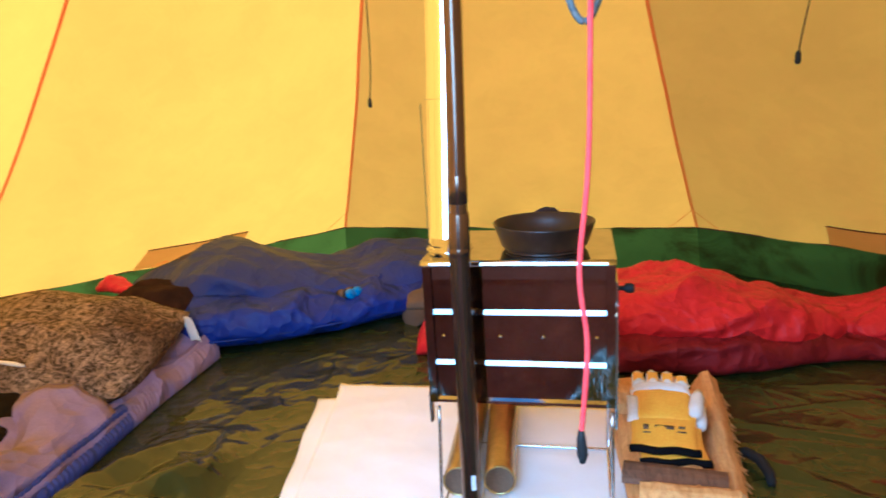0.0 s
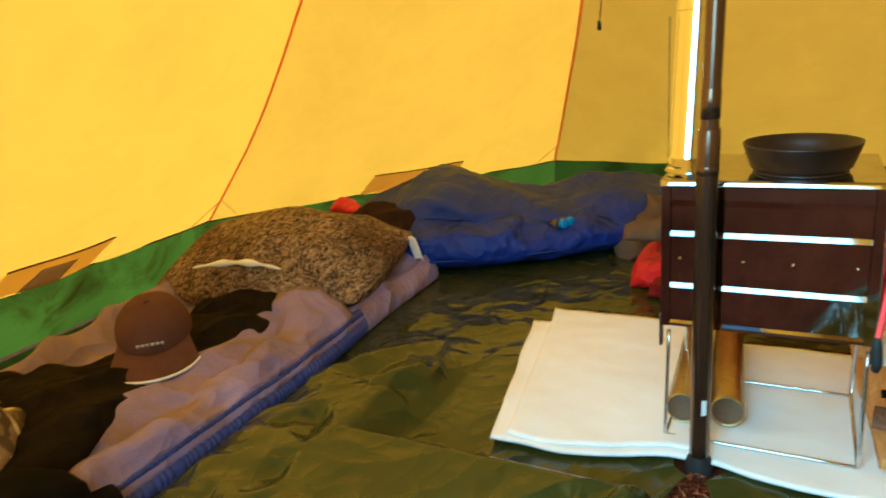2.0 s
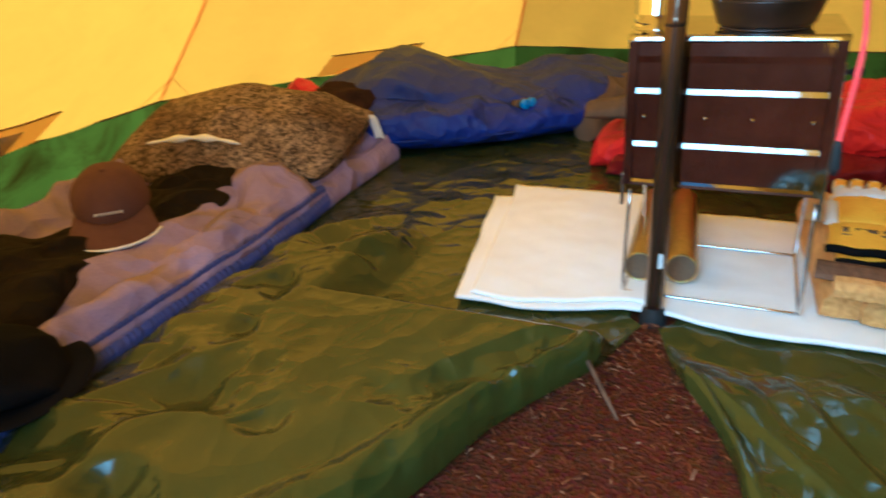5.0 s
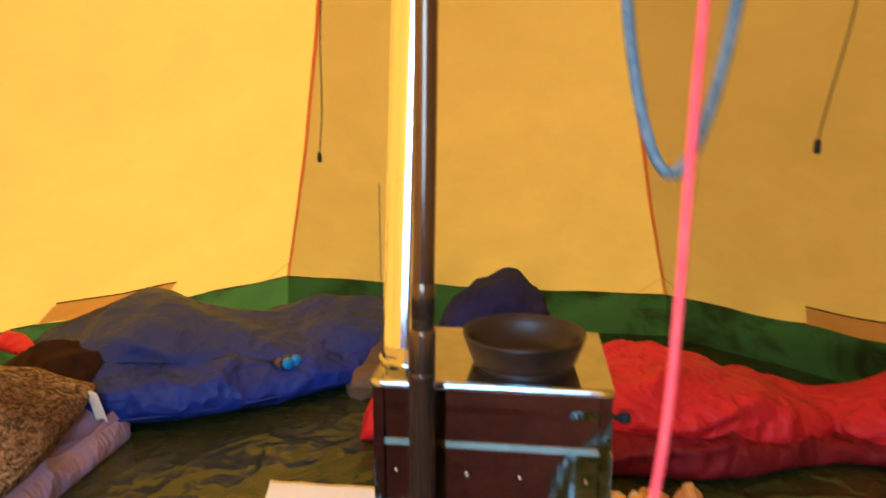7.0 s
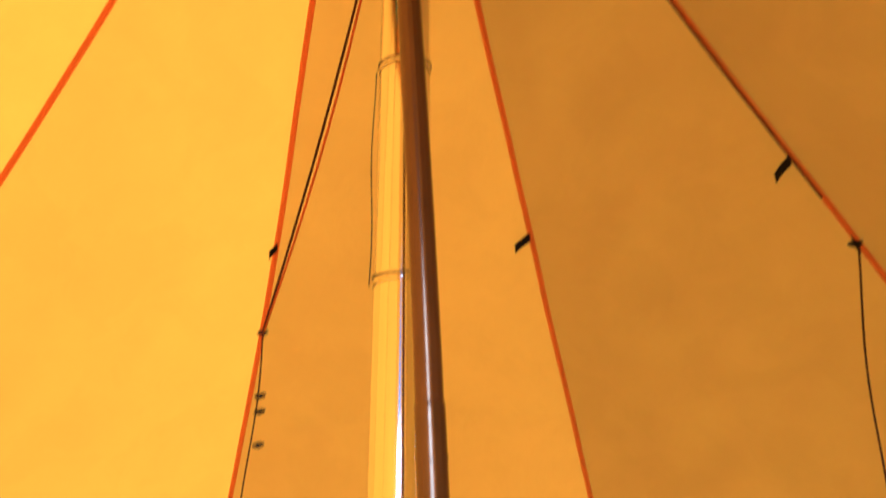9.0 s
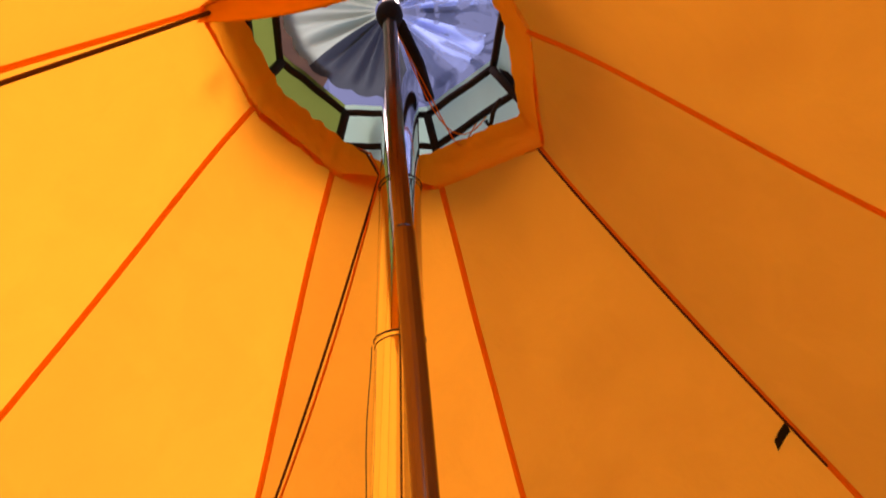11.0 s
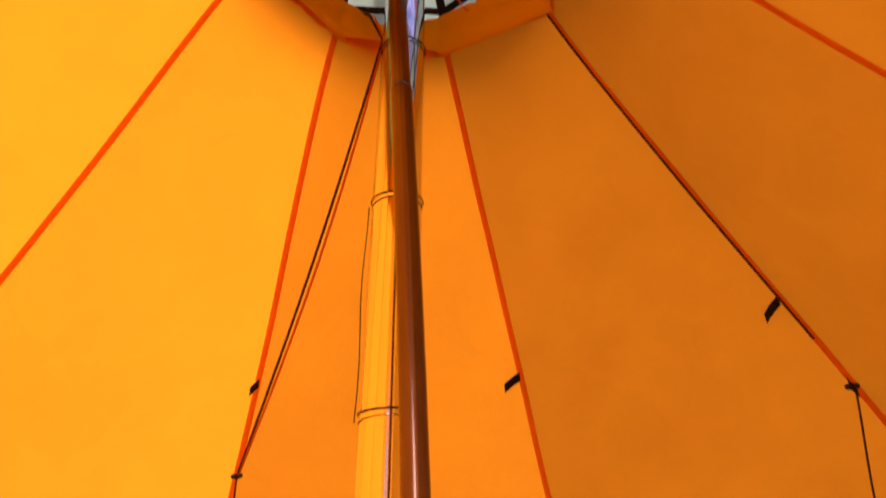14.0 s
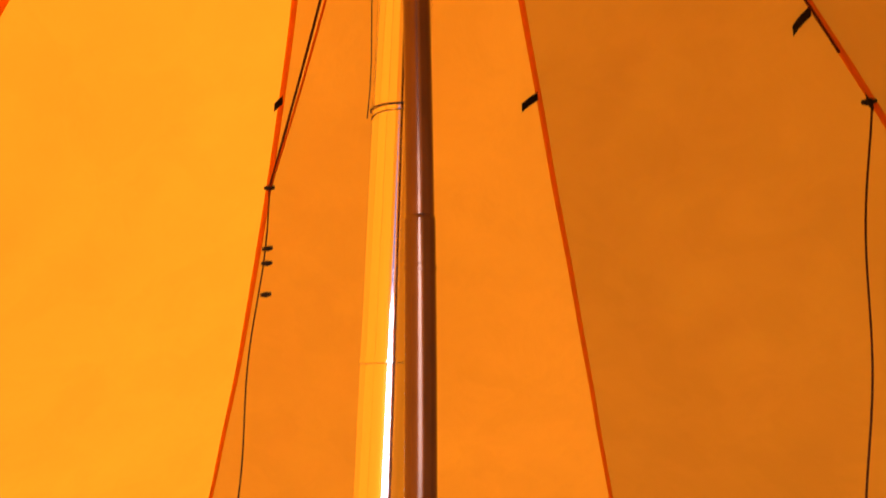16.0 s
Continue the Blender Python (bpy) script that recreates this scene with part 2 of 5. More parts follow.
TENT = canvas("tent_cotton", (1.0, 0.39, 0.022), (0.80, 0.33, 0.03), 0.66)
HEM = canvas("orange_hem_cloth", (1.0, 0.38, 0.015), (1.0, 0.39, 0.018), 0.42, rough_bump=0.6)
STRIP = canvas("orange_strip_cloth", (1.0, 0.56, 0.035), (1.0, 0.55, 0.035), 0.5)
GREEN = canvas("green_skirt_cloth", (0.150, 0.185, 0.016), (0.046, 0.056, 0.007), 0.46, streak=(0.7, 1.0), dirt=(0.42, 0.26, 0.20))
FLAP = canvas("doubled_orange_cloth", (0.95, 0.42, 0.024), (0.75, 0.34, 0.026), 0.46, rough_bump=0.6)
MINT = canvas("pale_green_cloth", (0.42, 0.84, 0.68), (0.42, 0.74, 0.60), 0.6)
OLIVE_C = canvas("olive_vent_cloth", (0.14, 0.24, 0.05), (0.12, 0.2, 0.05), 0.5)
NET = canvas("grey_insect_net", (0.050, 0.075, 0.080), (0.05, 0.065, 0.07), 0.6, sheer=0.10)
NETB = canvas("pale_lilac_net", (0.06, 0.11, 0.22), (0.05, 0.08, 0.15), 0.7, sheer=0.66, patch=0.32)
# brighter copy of the lilac net: the sky's glow is put into its colour
NETW = canvas("lilac_net_skyglow", (0.30, 0.52, 1.0), (0.25, 0.38, 0.75), 0.8, sheer=0.35, patch=0.35)
CAPW = canvas("white_cap_cloth", (0.34, 0.52, 0.46), (0.36, 0.50, 0.45), 0.6)
MESHB = canvas("brown_vent_mesh", (0.95, 0.66, 0.15), (0.62, 0.46, 0.14), 0.6)
LABEL = canvas("white_label_cloth", (0.85, 0.78, 0.62), (0.75, 0.70, 0.60), 0.5)
MESHD = canvas("dark_brown_mesh", (0.10, 0.065, 0.035), (0.09, 0.06, 0.035), 0.5, sheer=0.05)
SEAM = canvas("seam_tape", (0.95, 0.28, 0.012), (0.85, 0.25, 0.014), 0.5)
DARKSEAM = surface("dark_stitching", (0.05, 0.02, 0.01), (0.10, 0.035, 0.015), 0.8)
BLACK = surface("black_webbing", (0.010, 0.009, 0.009), (0.025, 0.022, 0.02), 0.75, fine=300)
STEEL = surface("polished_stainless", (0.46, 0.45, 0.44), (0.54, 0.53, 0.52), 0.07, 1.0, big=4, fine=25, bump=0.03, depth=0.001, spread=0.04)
# front steel, tinted darker in place of the dark ground it mirrors
STEEL_F = surface("dark_mirroring_steel", (0.21, 0.19, 0.17), (0.42, 0.39, 0.36), 0.06, 1.0, big=3, fine=25, bump=0.03, depth=0.001, spread=0.04)
STEEL_D = surface("heat_stained_steel", (0.40, 0.34, 0.28), (0.55, 0.52, 0.48), 0.22, 1.0, big=5, fine=40, bump=0.06, depth=0.001, spread=0.10)
PIPE = surface("flue_steel", (0.88, 0.87, 0.85), (0.94, 0.93, 0.91), 0.10, 1.0, big=3, fine=30, bump=0.04, depth=0.001, stretch=(1, 1, 0.15), spread=0.04)
POLE = surface("brown_anodised_tube", (0.115, 0.075, 0.050), (0.17, 0.115, 0.075), 0.20, 0.9, big=4, fine=80, bump=0.03, depth=0.0005, stretch=(1, 1, 0.2))
POLE_UP = surface("bronze_anodised_tube", (0.125, 0.075, 0.045), (0.17, 0.105, 0.062), 0.22, 0.85, big=4, fine=80, bump=0.03, depth=0.0005, stretch=(1, 1, 0.2))
IRON = surface("seasoned_pan_iron", (0.012, 0.006, 0.003), (0.040, 0.018, 0.009), 0.42, 0.0, big=9, fine=90, bump=0.15, depth=0.001)
WIRE = surface("bright_wire", (0.55, 0.55, 0.55), (0.7, 0.7, 0.7), 0.25, 1.0)
BRASSY = surface("straw_coloured_flue_steel", (0.36, 0.29, 0.11), (0.48, 0.39, 0.16), 0.34, 1.0, big=5, fine=40, bump=0.05, depth=0.001)
TARP = surface("olive_groundsheet", (0.027, 0.033, 0.0055), (0.047, 0.048, 0.009), 0.17, 0.0, big=2.2, fine=420, bump=0.05, depth=0.0004, wrinkle=0.017, crumple=6.5, spec=0.45, spread=0.05)
FIBRE = surface("white_fibreglass_cloth", (0.90, 0.88, 0.82), (0.95, 0.945, 0.93), 0.85, big=5, fine=220, bump=0.35, depth=0.0012, wrinkle=0.010, crumple=3.0)
BLUE = surface("blue_nylon", (0.014, 0.026, 0.19), (0.022, 0.040, 0.28), 0.5, big=5, fine=260, bump=0.15, depth=0.0008, wrinkle=0.032, crumple=8.5, spec=0.25)
BLUE_G = surface("faded_blue_nylon", (0.038, 0.048, 0.15), (0.018, 0.036, 0.24), 0.55, big=2.4, fine=260, bump=0.15, depth=0.0008, wrinkle=0.030, crumple=7.0, spec=0.25)
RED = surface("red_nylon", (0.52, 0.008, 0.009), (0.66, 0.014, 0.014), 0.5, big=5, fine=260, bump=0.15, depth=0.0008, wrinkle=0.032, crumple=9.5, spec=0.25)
RED_SHADE = surface("shaded_red_nylon", (0.13, 0.006, 0.008), (0.22, 0.010, 0.012), 0.6, big=5, fine=260, bump=0.15, depth=0.0008, wrinkle=0.035, crumple=9.0)
LILAC = surface("lilac_grey_cotton", (0.18, 0.135, 0.25), (0.31, 0.22, 0.32), 0.8, big=4, fine=240, bump=0.3, depth=0.001, wrinkle=0.055, crumple=5.5)
LILAC_P = surface("blue_grey_quilted_nylon", (0.035, 0.046, 0.18), (0.085, 0.09, 0.27), 0.6, big=5, fine=240, bump=0.2, depth=0.001)
FLEECE = surface("dark_brown_fleece", (0.006, 0.0045, 0.003), (0.018, 0.012, 0.006), 0.95, big=8, fine=200, bump=0.6, depth=0.003, wrinkle=0.05, spec=0.08)
FUR = surface("dark_fur_cloth", (0.020, 0.010, 0.007), (0.045, 0.022, 0.014), 0.95, big=12, fine=160, bump=0.8, depth=0.006, spec=0.08)
CAPB = surface("brown_cap_cotton", (0.075, 0.032, 0.022), (0.11, 0.05, 0.035), 0.85, big=8, fine=320, bump=0.25, depth=0.0008)
WHITE = surface("white_cotton", (0.72, 0.70, 0.66), (0.85, 0.83, 0.80), 0.85, big=12, fine=200, bump=0.2)
BLK_F = surface("black_felt", (0.003, 0.003, 0.0035), (0.008, 0.007, 0.007), 0.95, big=9, fine=200, bump=0.5, depth=0.002, spec=0.05)
NAVY = surface("navy_fleece", (0.022, 0.026, 0.15), (0.036, 0.042, 0.22), 0.95, big=9, fine=150, bump=0.6, depth=0.003, wrinkle=0.04, spec=0.1)
KHAKI = surface("khaki_brown_cotton", (0.09, 0.06, 0.035), (0.15, 0.10, 0.06), 0.9, big=9, fine=200, bump=0.4, depth=0.002)
PINK = surface("pink_cord_braid", (0.80, 0.05, 0.06), (0.90, 0.09, 0.085), 0.6, big=40, fine=500, bump=0.6, depth=0.001)
STRAP = surface("blue_grey_braid", (0.05, 0.075, 0.09), (0.17, 0.18, 0.17), 0.7, big=160, fine=500, bump=0.6, depth=0.001)
LEATHER = surface("yellow_glove_leather", (0.72, 0.30, 0.010), (0.85, 0.40, 0.018), 0.7, big=8, fine=180, bump=0.3, depth=0.001)
PALE = surface("pale_glove_cotton", (0.62, 0.55, 0.45), (0.75, 0.68, 0.58), 0.85, big=8, fine=220, bump=0.3, depth=0.001)
ORANGE = surface("orange_piping", (0.75, 0.28, 0.02), (0.85, 0.36, 0.04), 0.6)
BLUE_P = surface("bright_blue_plastic", (0.03, 0.20, 0.60), (0.05, 0.26, 0.70), 0.4)
RUBBER = surface("black_rubber", (0.012, 0.012, 0.012), (0.025, 0.025, 0.025), 0.6)
CREAM = surface("printed_cream_label", (0.55, 0.48, 0.36), (0.70, 0.62, 0.5), 0.6)


def bark_wood(name, a, b, rings=True):
    m, nt, bsdf, out = nodes_of(name)
    v = coords(nt, (14, 1.2, 14))
    w = noise_tex(nt, v, 3.0, 6.0, 0.7, 1.2)
    g = noise_tex(nt, coords(nt), 90.0, 3.0)
    col = ramp(nt, w, [(0.3, a), (0.55, b), (0.75, tuple(min(1, k * 1.25) for k in b))])
    nt.links.new(mixc(nt, 0.3, col, g, "OVERLAY"), bsdf.inputs["Base Color"])
    bsdf.inputs["Roughness"].default_value = 0.8
    bump_of(nt, w, 0.6, 0.004, bsdf.inputs["Normal"])
    return m


SPLIT = bark_wood("split_birch_wood", (0.42, 0.19, 0.03), (0.66, 0.37, 0.11))
BARK = bark_wood("brown_bark", (0.06, 0.03, 0.015), (0.17, 0.085, 0.04))


def litter():
    m, nt, bsdf, out = nodes_of("forest_floor")
    v = coords(nt)
    a = noise_tex(nt, v, 5.0, 8.0, 0.7)
    vo = add(nt, "ShaderNodeTexVoronoi", Scale=110.0, Randomness=1.0)
    nt.links.new(v, vo.inputs["Vector"])
    b = noise_tex(nt, coords(nt, (1, 0.35, 1)), 150.0, 5.0, 0.7, 2.0)
    col = ramp(nt, b, [(0.25, (0.02, 0.005, 0.002)), (0.5, (0.19, 0.040, 0.008)), (0.75, (0.36, 0.095, 0.022))])
    col = mixc(nt, 0.5, col, ramp(nt, a, [(0.3, (0.35, 0.3, 0.3)), (0.7, (1, 0.9, 0.85))]), "MULTIPLY")
    col = mixc(nt, 0.35, col, mixc(nt, 1.0, (0.16, 0.06, 0.04), vo.outputs["Color"], "MULTIPLY"))
    nt.links.new(col, bsdf.inputs["Base Color"])
    bsdf.inputs["Roughness"].default_value = 0.95
    bsdf.inputs["Specular IOR Level"].default_value = 0.08
    n1 = bump_of(nt, b, 0.9, 0.010, None)
    bump_of(nt, vo.outputs["Distance"], 0.7, 0.008, bsdf.inputs["Normal"], n1)
    return m


DIRT = litter()


def leaf_print():
    """Dense print of fine dark and tan blades that curl over one another."""
    m, nt, bsdf, out = nodes_of("leaf_print_cotton")
    v = coords(nt)
    blades = noise_tex(nt, coords(nt, (1.0, 0.45, 1.0)), 29.0, 4.0, 0.62, 3.0)
    cross = noise_tex(nt, coords(nt, (0.4, 1.0, 0.8)), 40.0, 3.0, 0.55, 3.5)
    a = ramp(nt, blades, [(0.42, (0.0, 0.0, 0.0)), (0.50, (0.35, 0.35, 0.35)), (0.60, (1, 1, 1))])
    b = ramp(nt, cross, [(0.44, (0.0, 0.0, 0.0)), (0.60, (1, 1, 1))])
    mask = mixc(nt, 0.42, a, b)
    tone = ramp(nt, noise_tex(nt, v, 4.0, 4.0), [(0.35, (0.26, 0.150, 0.060)), (0.65, (0.50, 0.36, 0.21))])
    nt.links.new(mixc(nt, mask, (0.030, 0.021, 0.014), tone), bsdf.inputs["Base Color"])
    bsdf.inputs["Roughness"].default_value = 0.9
    bsdf.inputs["Specular IOR Level"].default_value = 0.15
    n1 = bump_of(nt, noise_tex(nt, v, 9.0, 4.0, 0.6, 0.8), 0.5, 0.03, None)
    bump_of(nt, blades, 0.5, 0.004, bsdf.inputs["Normal"], n1)
    return m


LEAF = leaf_print()


def camo():
    m, nt, bsdf, out = nodes_of("camouflage_cotton")
    v = coords(nt, (1.0, 2.2, 1.0))
    a = noise_tex(nt, v, 14.0, 1.5, 0.5, 0.6)
    col = ramp(nt, a, [(0.40, (0.06, 0.04, 0.025)), (0.44, (0.20, 0.13, 0.07)), (0.53, (0.22, 0.15, 0.08)), (0.56, (0.62, 0.52, 0.38))])
    nt.links.new(col, bsdf.inputs["Base Color"])
    bsdf.inputs["Roughness"].default_value = 0.9
    bump_of(nt, noise_tex(nt, v, 260.0, 2.0), 0.3, 0.001, bsdf.inputs["Normal"])
    return m


CAMO = camo()


# ---- ground ----
def ground_fn(u, v):
    a, r = 2 * math.pi * u, 0.02 + 400 * v ** 6
    return (r * math.cos(a), r * math.sin(a), -0.012 + 0.006 * nz(r * math.cos(a) * 6, r * math.sin(a) * 6) * (r < 4))


tagged(part("ground", grid(ground_fn, 96, 90, wrap=True), DIRT), "reddish brown forest floor of needles and crumbled bark", "ground", kind="structure")

# ---- the tent: eight panels on one pole ----
CORNER = 115.0
Z_BAND, Z_TOP = 0.235, 2.405


TOP_R = (0.258, 0.291, 0.345, 0.257, 0.310, 0.335, 0.337, 0.262)
SEAM_R = {0: 2.53, 1: 2.29, 7: 2.35}
# how far each seam swings aside, in degrees, against its share of the height
SWING = {
    0: ((0, 0), (0.2, -0.5), (0.3, -0.85), (0.5, -1.3), (0.6, -1.35), (0.7, -1.15), (0.77, -0.85), (0.83, -0.1), (0.92, 1.9), (1, 4.4)),
    1: ((0, 0.1), (0.24, 0), (0.48, -0.4), (0.7, -0.55), (0.83, -0.55), (0.93, -0.3), (1, -0.3)),
    2: ((0, 0), (0.4, 1.7), (0.7, 2.1), (0.76, 2.35), (0.82, 3.0), (0.9, 3.75), (1, 5.0)),
    3: ((0, 0), (0.25, 8), (0.5, 12), (0.79, 10), (0.88, 6), (0.98, -2), (1, -3)),
    6: ((0, 0), (0.2, -3.6), (0.5, -5.2), (0.8, -3.4), (1, 0)),
    7: ((0, 0), (0.21, -2.3), (0.47, -3.1), (0.65, -3.4), (0.75, -3.1), (0.8, -2.0), (0.86, -0.5), (0.91, 1.8), (1, 8.5)),
}


def swing(k, u):
    rows = SWING.get(k % 8)
    if not rows:
        return 0.0
    us, angs = [r[0] for r in rows], [r[1] for r in rows]
    return float(np.mean(np.interp([u + 0.01 * d for d in range(-4, 5)], us, angs)))



def seam_r(z, k=3):
    u = (z - Z_BAND) / (Z_TOP - Z_BAND)
    R_BAND = SEAM_R.get(k % 8, 2.37)
    return R_BAND + (TOP_R[k % 8] - R_BAND) * u - 0.085 * math.sin(math.pi * max(0.0, min(1.0, u))) ** 0.8


def on_seam(k, z, inside=0.0):
    u = max(0.0, min(1.0, (z - Z_BAND) / (Z_TOP - Z_BAND)))
    a = radians(CORNER - 45 * k + swing(k, u))
    r = seam_r(z, k) - inside
    return Vector((r * math.cos(a), r * math.sin(a), z))


tent = thing("tent", (0, 0, 0), "yellow-orange cotton tipi tent with green skirt, seen inside", "tent", kind="structure")


def panel_point(k, s, z):
    p, q = on_seam(k, z), on_seam(k + 1, z)
    c = p.lerp(q, s)
    n = Vector((c.x, c.y, 0)).normalized()
    w = (p - q).length
    sag = 0.020 * w * math.sin(math.pi * s) * (0.4 + 0.6 * math.sin(math.pi * (z - Z_BAND) / (Z_TOP - Z_BAND)))
    pull = 0.018 * math.exp(-((z - Z_BAND) / 0.14) ** 2) * math.sin(math.pi * s) * math.sin(9 * math.pi * s + k)
    crease = 0.006 * nz(c.x * 2.2 + k, c.y * 2.2, z * 2.2) + 0.006 * ridge(c.x * 5 + k * 3, c.y * 5, z * 4) * math.sin(math.pi * s)
    return c - n * (sag + pull + crease * min(1.0, 6 * s, 6 * (1 - s)))


for k in range(8):
    if k == 4:
        # the panel behind the camera stands open: two flaps and the cloth above the doorway
        def gap(z):
            return 0.385 * max(0.0, 1 - (z / 2.15) ** 2.0)
        lo = grid(lambda u, v: panel_point(4, u * (0.60 - gap(Z_BAND + v * (Z_TOP - Z_BAND))), Z_BAND + v * (Z_TOP - Z_BAND)), 16, 50)
        hi = grid(lambda u, v: panel_point(4, 1 - (1 - u) * (0.40 - gap(Z_BAND + v * (Z_TOP - Z_BAND))), Z_BAND + v * (Z_TOP - Z_BAND)), 16, 50)
        part("panel", lo, TENT, tent)
        part("panel", hi, TENT, tent)
    else:
        part("panel", grid(lambda u, v: panel_point(k, u, Z_BAND + v * (Z_TOP - Z_BAND)), 36, 64), TENT, tent)

    # seam tape, a flat felled strip
    def tape(u, v, k=k):
        z = Z_BAND + v * (Z_TOP - Z_BAND)
        p = on_seam(k, z, 0.006)
        a = radians(CORNER - 45 * k)
        side = Vector((-math.sin(a), math.cos(a), 0))
        n = Vector((math.cos(a), math.sin(a), 0))
        w = 0.0062
        o = (u - 0.5) * 2 * w
        return p + side * o - n * (0.004 * (1 - (2 * u - 1) ** 2)) + side * 0.002 * nz(k * 7, z * 5)
    part("seam", grid(tape, 5, 60), SEAM, tent, "orange-red seam tape")

    # green skirt under the panel, down to the ground
    def skirt(u, v, k=k):
        p, q = on_seam(k, Z_BAND), on_seam(k + 1, Z_BAND)
        c = p.lerp(q, u)
        n = Vector((c.x, c.y, 0)).normalized()
        wave = 0.012 * math.sin(23 * u + k) * v * (1 - v) * 4 + 0.012 * nz(c.x * 6, c.y * 6, v * 2)
        return c + n * (0.10 * v + wave * min(1.0, 8 * u, 8 * (1 - u))) + Vector((0, 0, -(Z_BAND + 0.004) * v))
    if k != 4:
        part("skirt", grid(skirt, 48, 12), GREEN, tent, "dark green skirt cloth")
        rim = [on_seam(k, Z_BAND, 0.008).lerp(on_seam(k + 1, Z_BAND, 0.008), i / 20) + Vector((0, 0, 0.002 * math.sin(i))) for i in range(21)]
        part("hem_stitching", tube(rim, 0.0035, 6), DARKSEAM, tent, "dark stitched edge")
    # reinforcing tie at the corner
    if k in (0, 1, 7):
        for d in ((1,) if k == 0 else (1, -1)):
            p = on_seam(k, Z_BAND + 0.11, 0.012)
            q = on_seam(k, Z_BAND, 0.012).lerp(on_seam(k + (1 if d < 0 else -1), Z_BAND, 0.012), 0.07)
            part("corner_tie", tube([p.lerp(q, i / 5) for i in range(6)], 0.0014, 5), SEAM, tent)


def vent_flap(k, s0, s1, label_patch=False):
    """A meshed vent low on a panel, its flap leaning inwards."""
    def fn(u, v):
        s = s0 + (s1 - s0) * (u * 0.94 + 0.06 * v * (1 if u < 0.5 else 1))
        p = panel_point(k, s, Z_BAND + 0.006 + 0.105 * v)
        n = Vector((p.x, p.y, 0)).normalized()
        return p - n * (0.012 + 0.030 * v + 0.008 * math.sin(4 * u))
    flap = part("vent_flap", grid(fn, 18, 6), MESHB, tent, "brown mesh vent flap")
    edge = [Vector(fn(i / 17, 1.0)) + Vector((0, 0, 0.002)) for i in range(18)]
    part("flap_edge", tube(edge, 0.003, 5), DARKSEAM, flap)
    if label_patch:
        def lab(u, v):
            p = Vector(fn(0.30 + 0.30 * u, 0.05 + 0.75 * v))
            return p - Vector((p.x, p.y, 0)).normalized() * 0.022
        part("care_label", thicken(grid(lab, 6, 5), 0.001), LABEL, flap, "white care label")


vent_flap(-1, 0.38, 0.67)
vent_flap(1, 0.345, 0.62)
vent_flap(-2, 0.40, 0.66, True)

# ---- smoke vent at the apex ----
HEM_R = ((202, 0.330), (162, 0.258), (117, 0.254), (95.5, 0.300), (71, 0.285), (27, 0.340), (-20, 0.252), (-65, 0.303))


def ring_r(a):
    pts = sorted((x % 360, r) for x, r in HEM_R)
    pts = [(pts[-1][0] - 360, pts[-1][1])] + pts + [(pts[0][0] + 360, pts[0][1])]
    a = a % 360
    for (a0, r0), (a1, r1) in zip(pts, pts[1:]):
        if a0 <= a <= a1:
            # straight cloth edge between two held corners
            p0, p1 = Vector((math.cos(radians(a0)), math.sin(radians(a0)))) * r0, Vector((math.cos(radians(a1)), math.sin(radians(a1)))) * r1
            d = Vector((math.cos(radians(a)), math.sin(radians(a))))
            e = p1 - p0
            den = d.x * e.y - d.y * e.x
            return (p0.x * e.y - p0.y * e.x) / den if abs(den) > 1e-6 else r0
    return 0.3


def hem(u, v):
    a = 360 * u
    r0 = ring_r(a)
    tilt = 0.018 * math.sin(radians(a - 200)) 
    r = r0 * (1.0 - 0.15 * v) + 0.0016 * math.sin(37 * u * 2 * math.pi + 3 * nz(u * 20, 0)) * v + 0.005 * nz(u * 60, v * 4) + 0.004 * math.sin(math.pi * v)
    z = Z_TOP - 0.008 + tilt * 0.2 + 0.068 * v + 0.004 * nz(u * 40, v * 6)
    return (r * math.cos(radians(a)), r * math.sin(radians(a)), z)


part("vent_hem", grid(lambda u, v: hem((295 + 267 * u) / 360, v), 150, 12), HEM, tent, "gathered orange hem of the smoke vent")
V_A, V_B = Vector((-0.318, -0.130, 2.398)), Vector((0.128, -0.272, 2.398))


def cross_strip(u, v):
    """Loose end of the hem, drawn straight across the near side."""
    p = V_A.lerp(V_B, u)
    w = 0.016 + 0.040 * math.sin(math.pi * u) ** 0.7 + 0.018 * u
    return p + Vector((0.0, -0.62, 0.78)) * (v - 0.5) * w + Vector((0, 0.008, -0.012)) * math.sin(math.pi * u) + Vector((0, 0.002, 0.002)) * nz(u * 30, v * 4) + Vector((0, 0.004, 0)) * math.sin(math.pi * v)


part("cross_strip", thicken(grid(cross_strip, 60, 8), 0.002), STRIP, tent, "loose orange hem strip across the smoke vent")


def shoulder(u, v):
    """Closes the cloth between the panels' top and the hem's lower edge."""
    a = 292 + 273 * u
    k = (CORNER - a) / 45.0
    kf = math.floor(k)
    p = panel_point(kf % 8, k - kf, Z_TOP)
    return Vector(p).lerp(Vector(hem(a / 360, 0.0)), v)


part("vent_facing", grid(shoulder, 200, 5), TENT, tent)


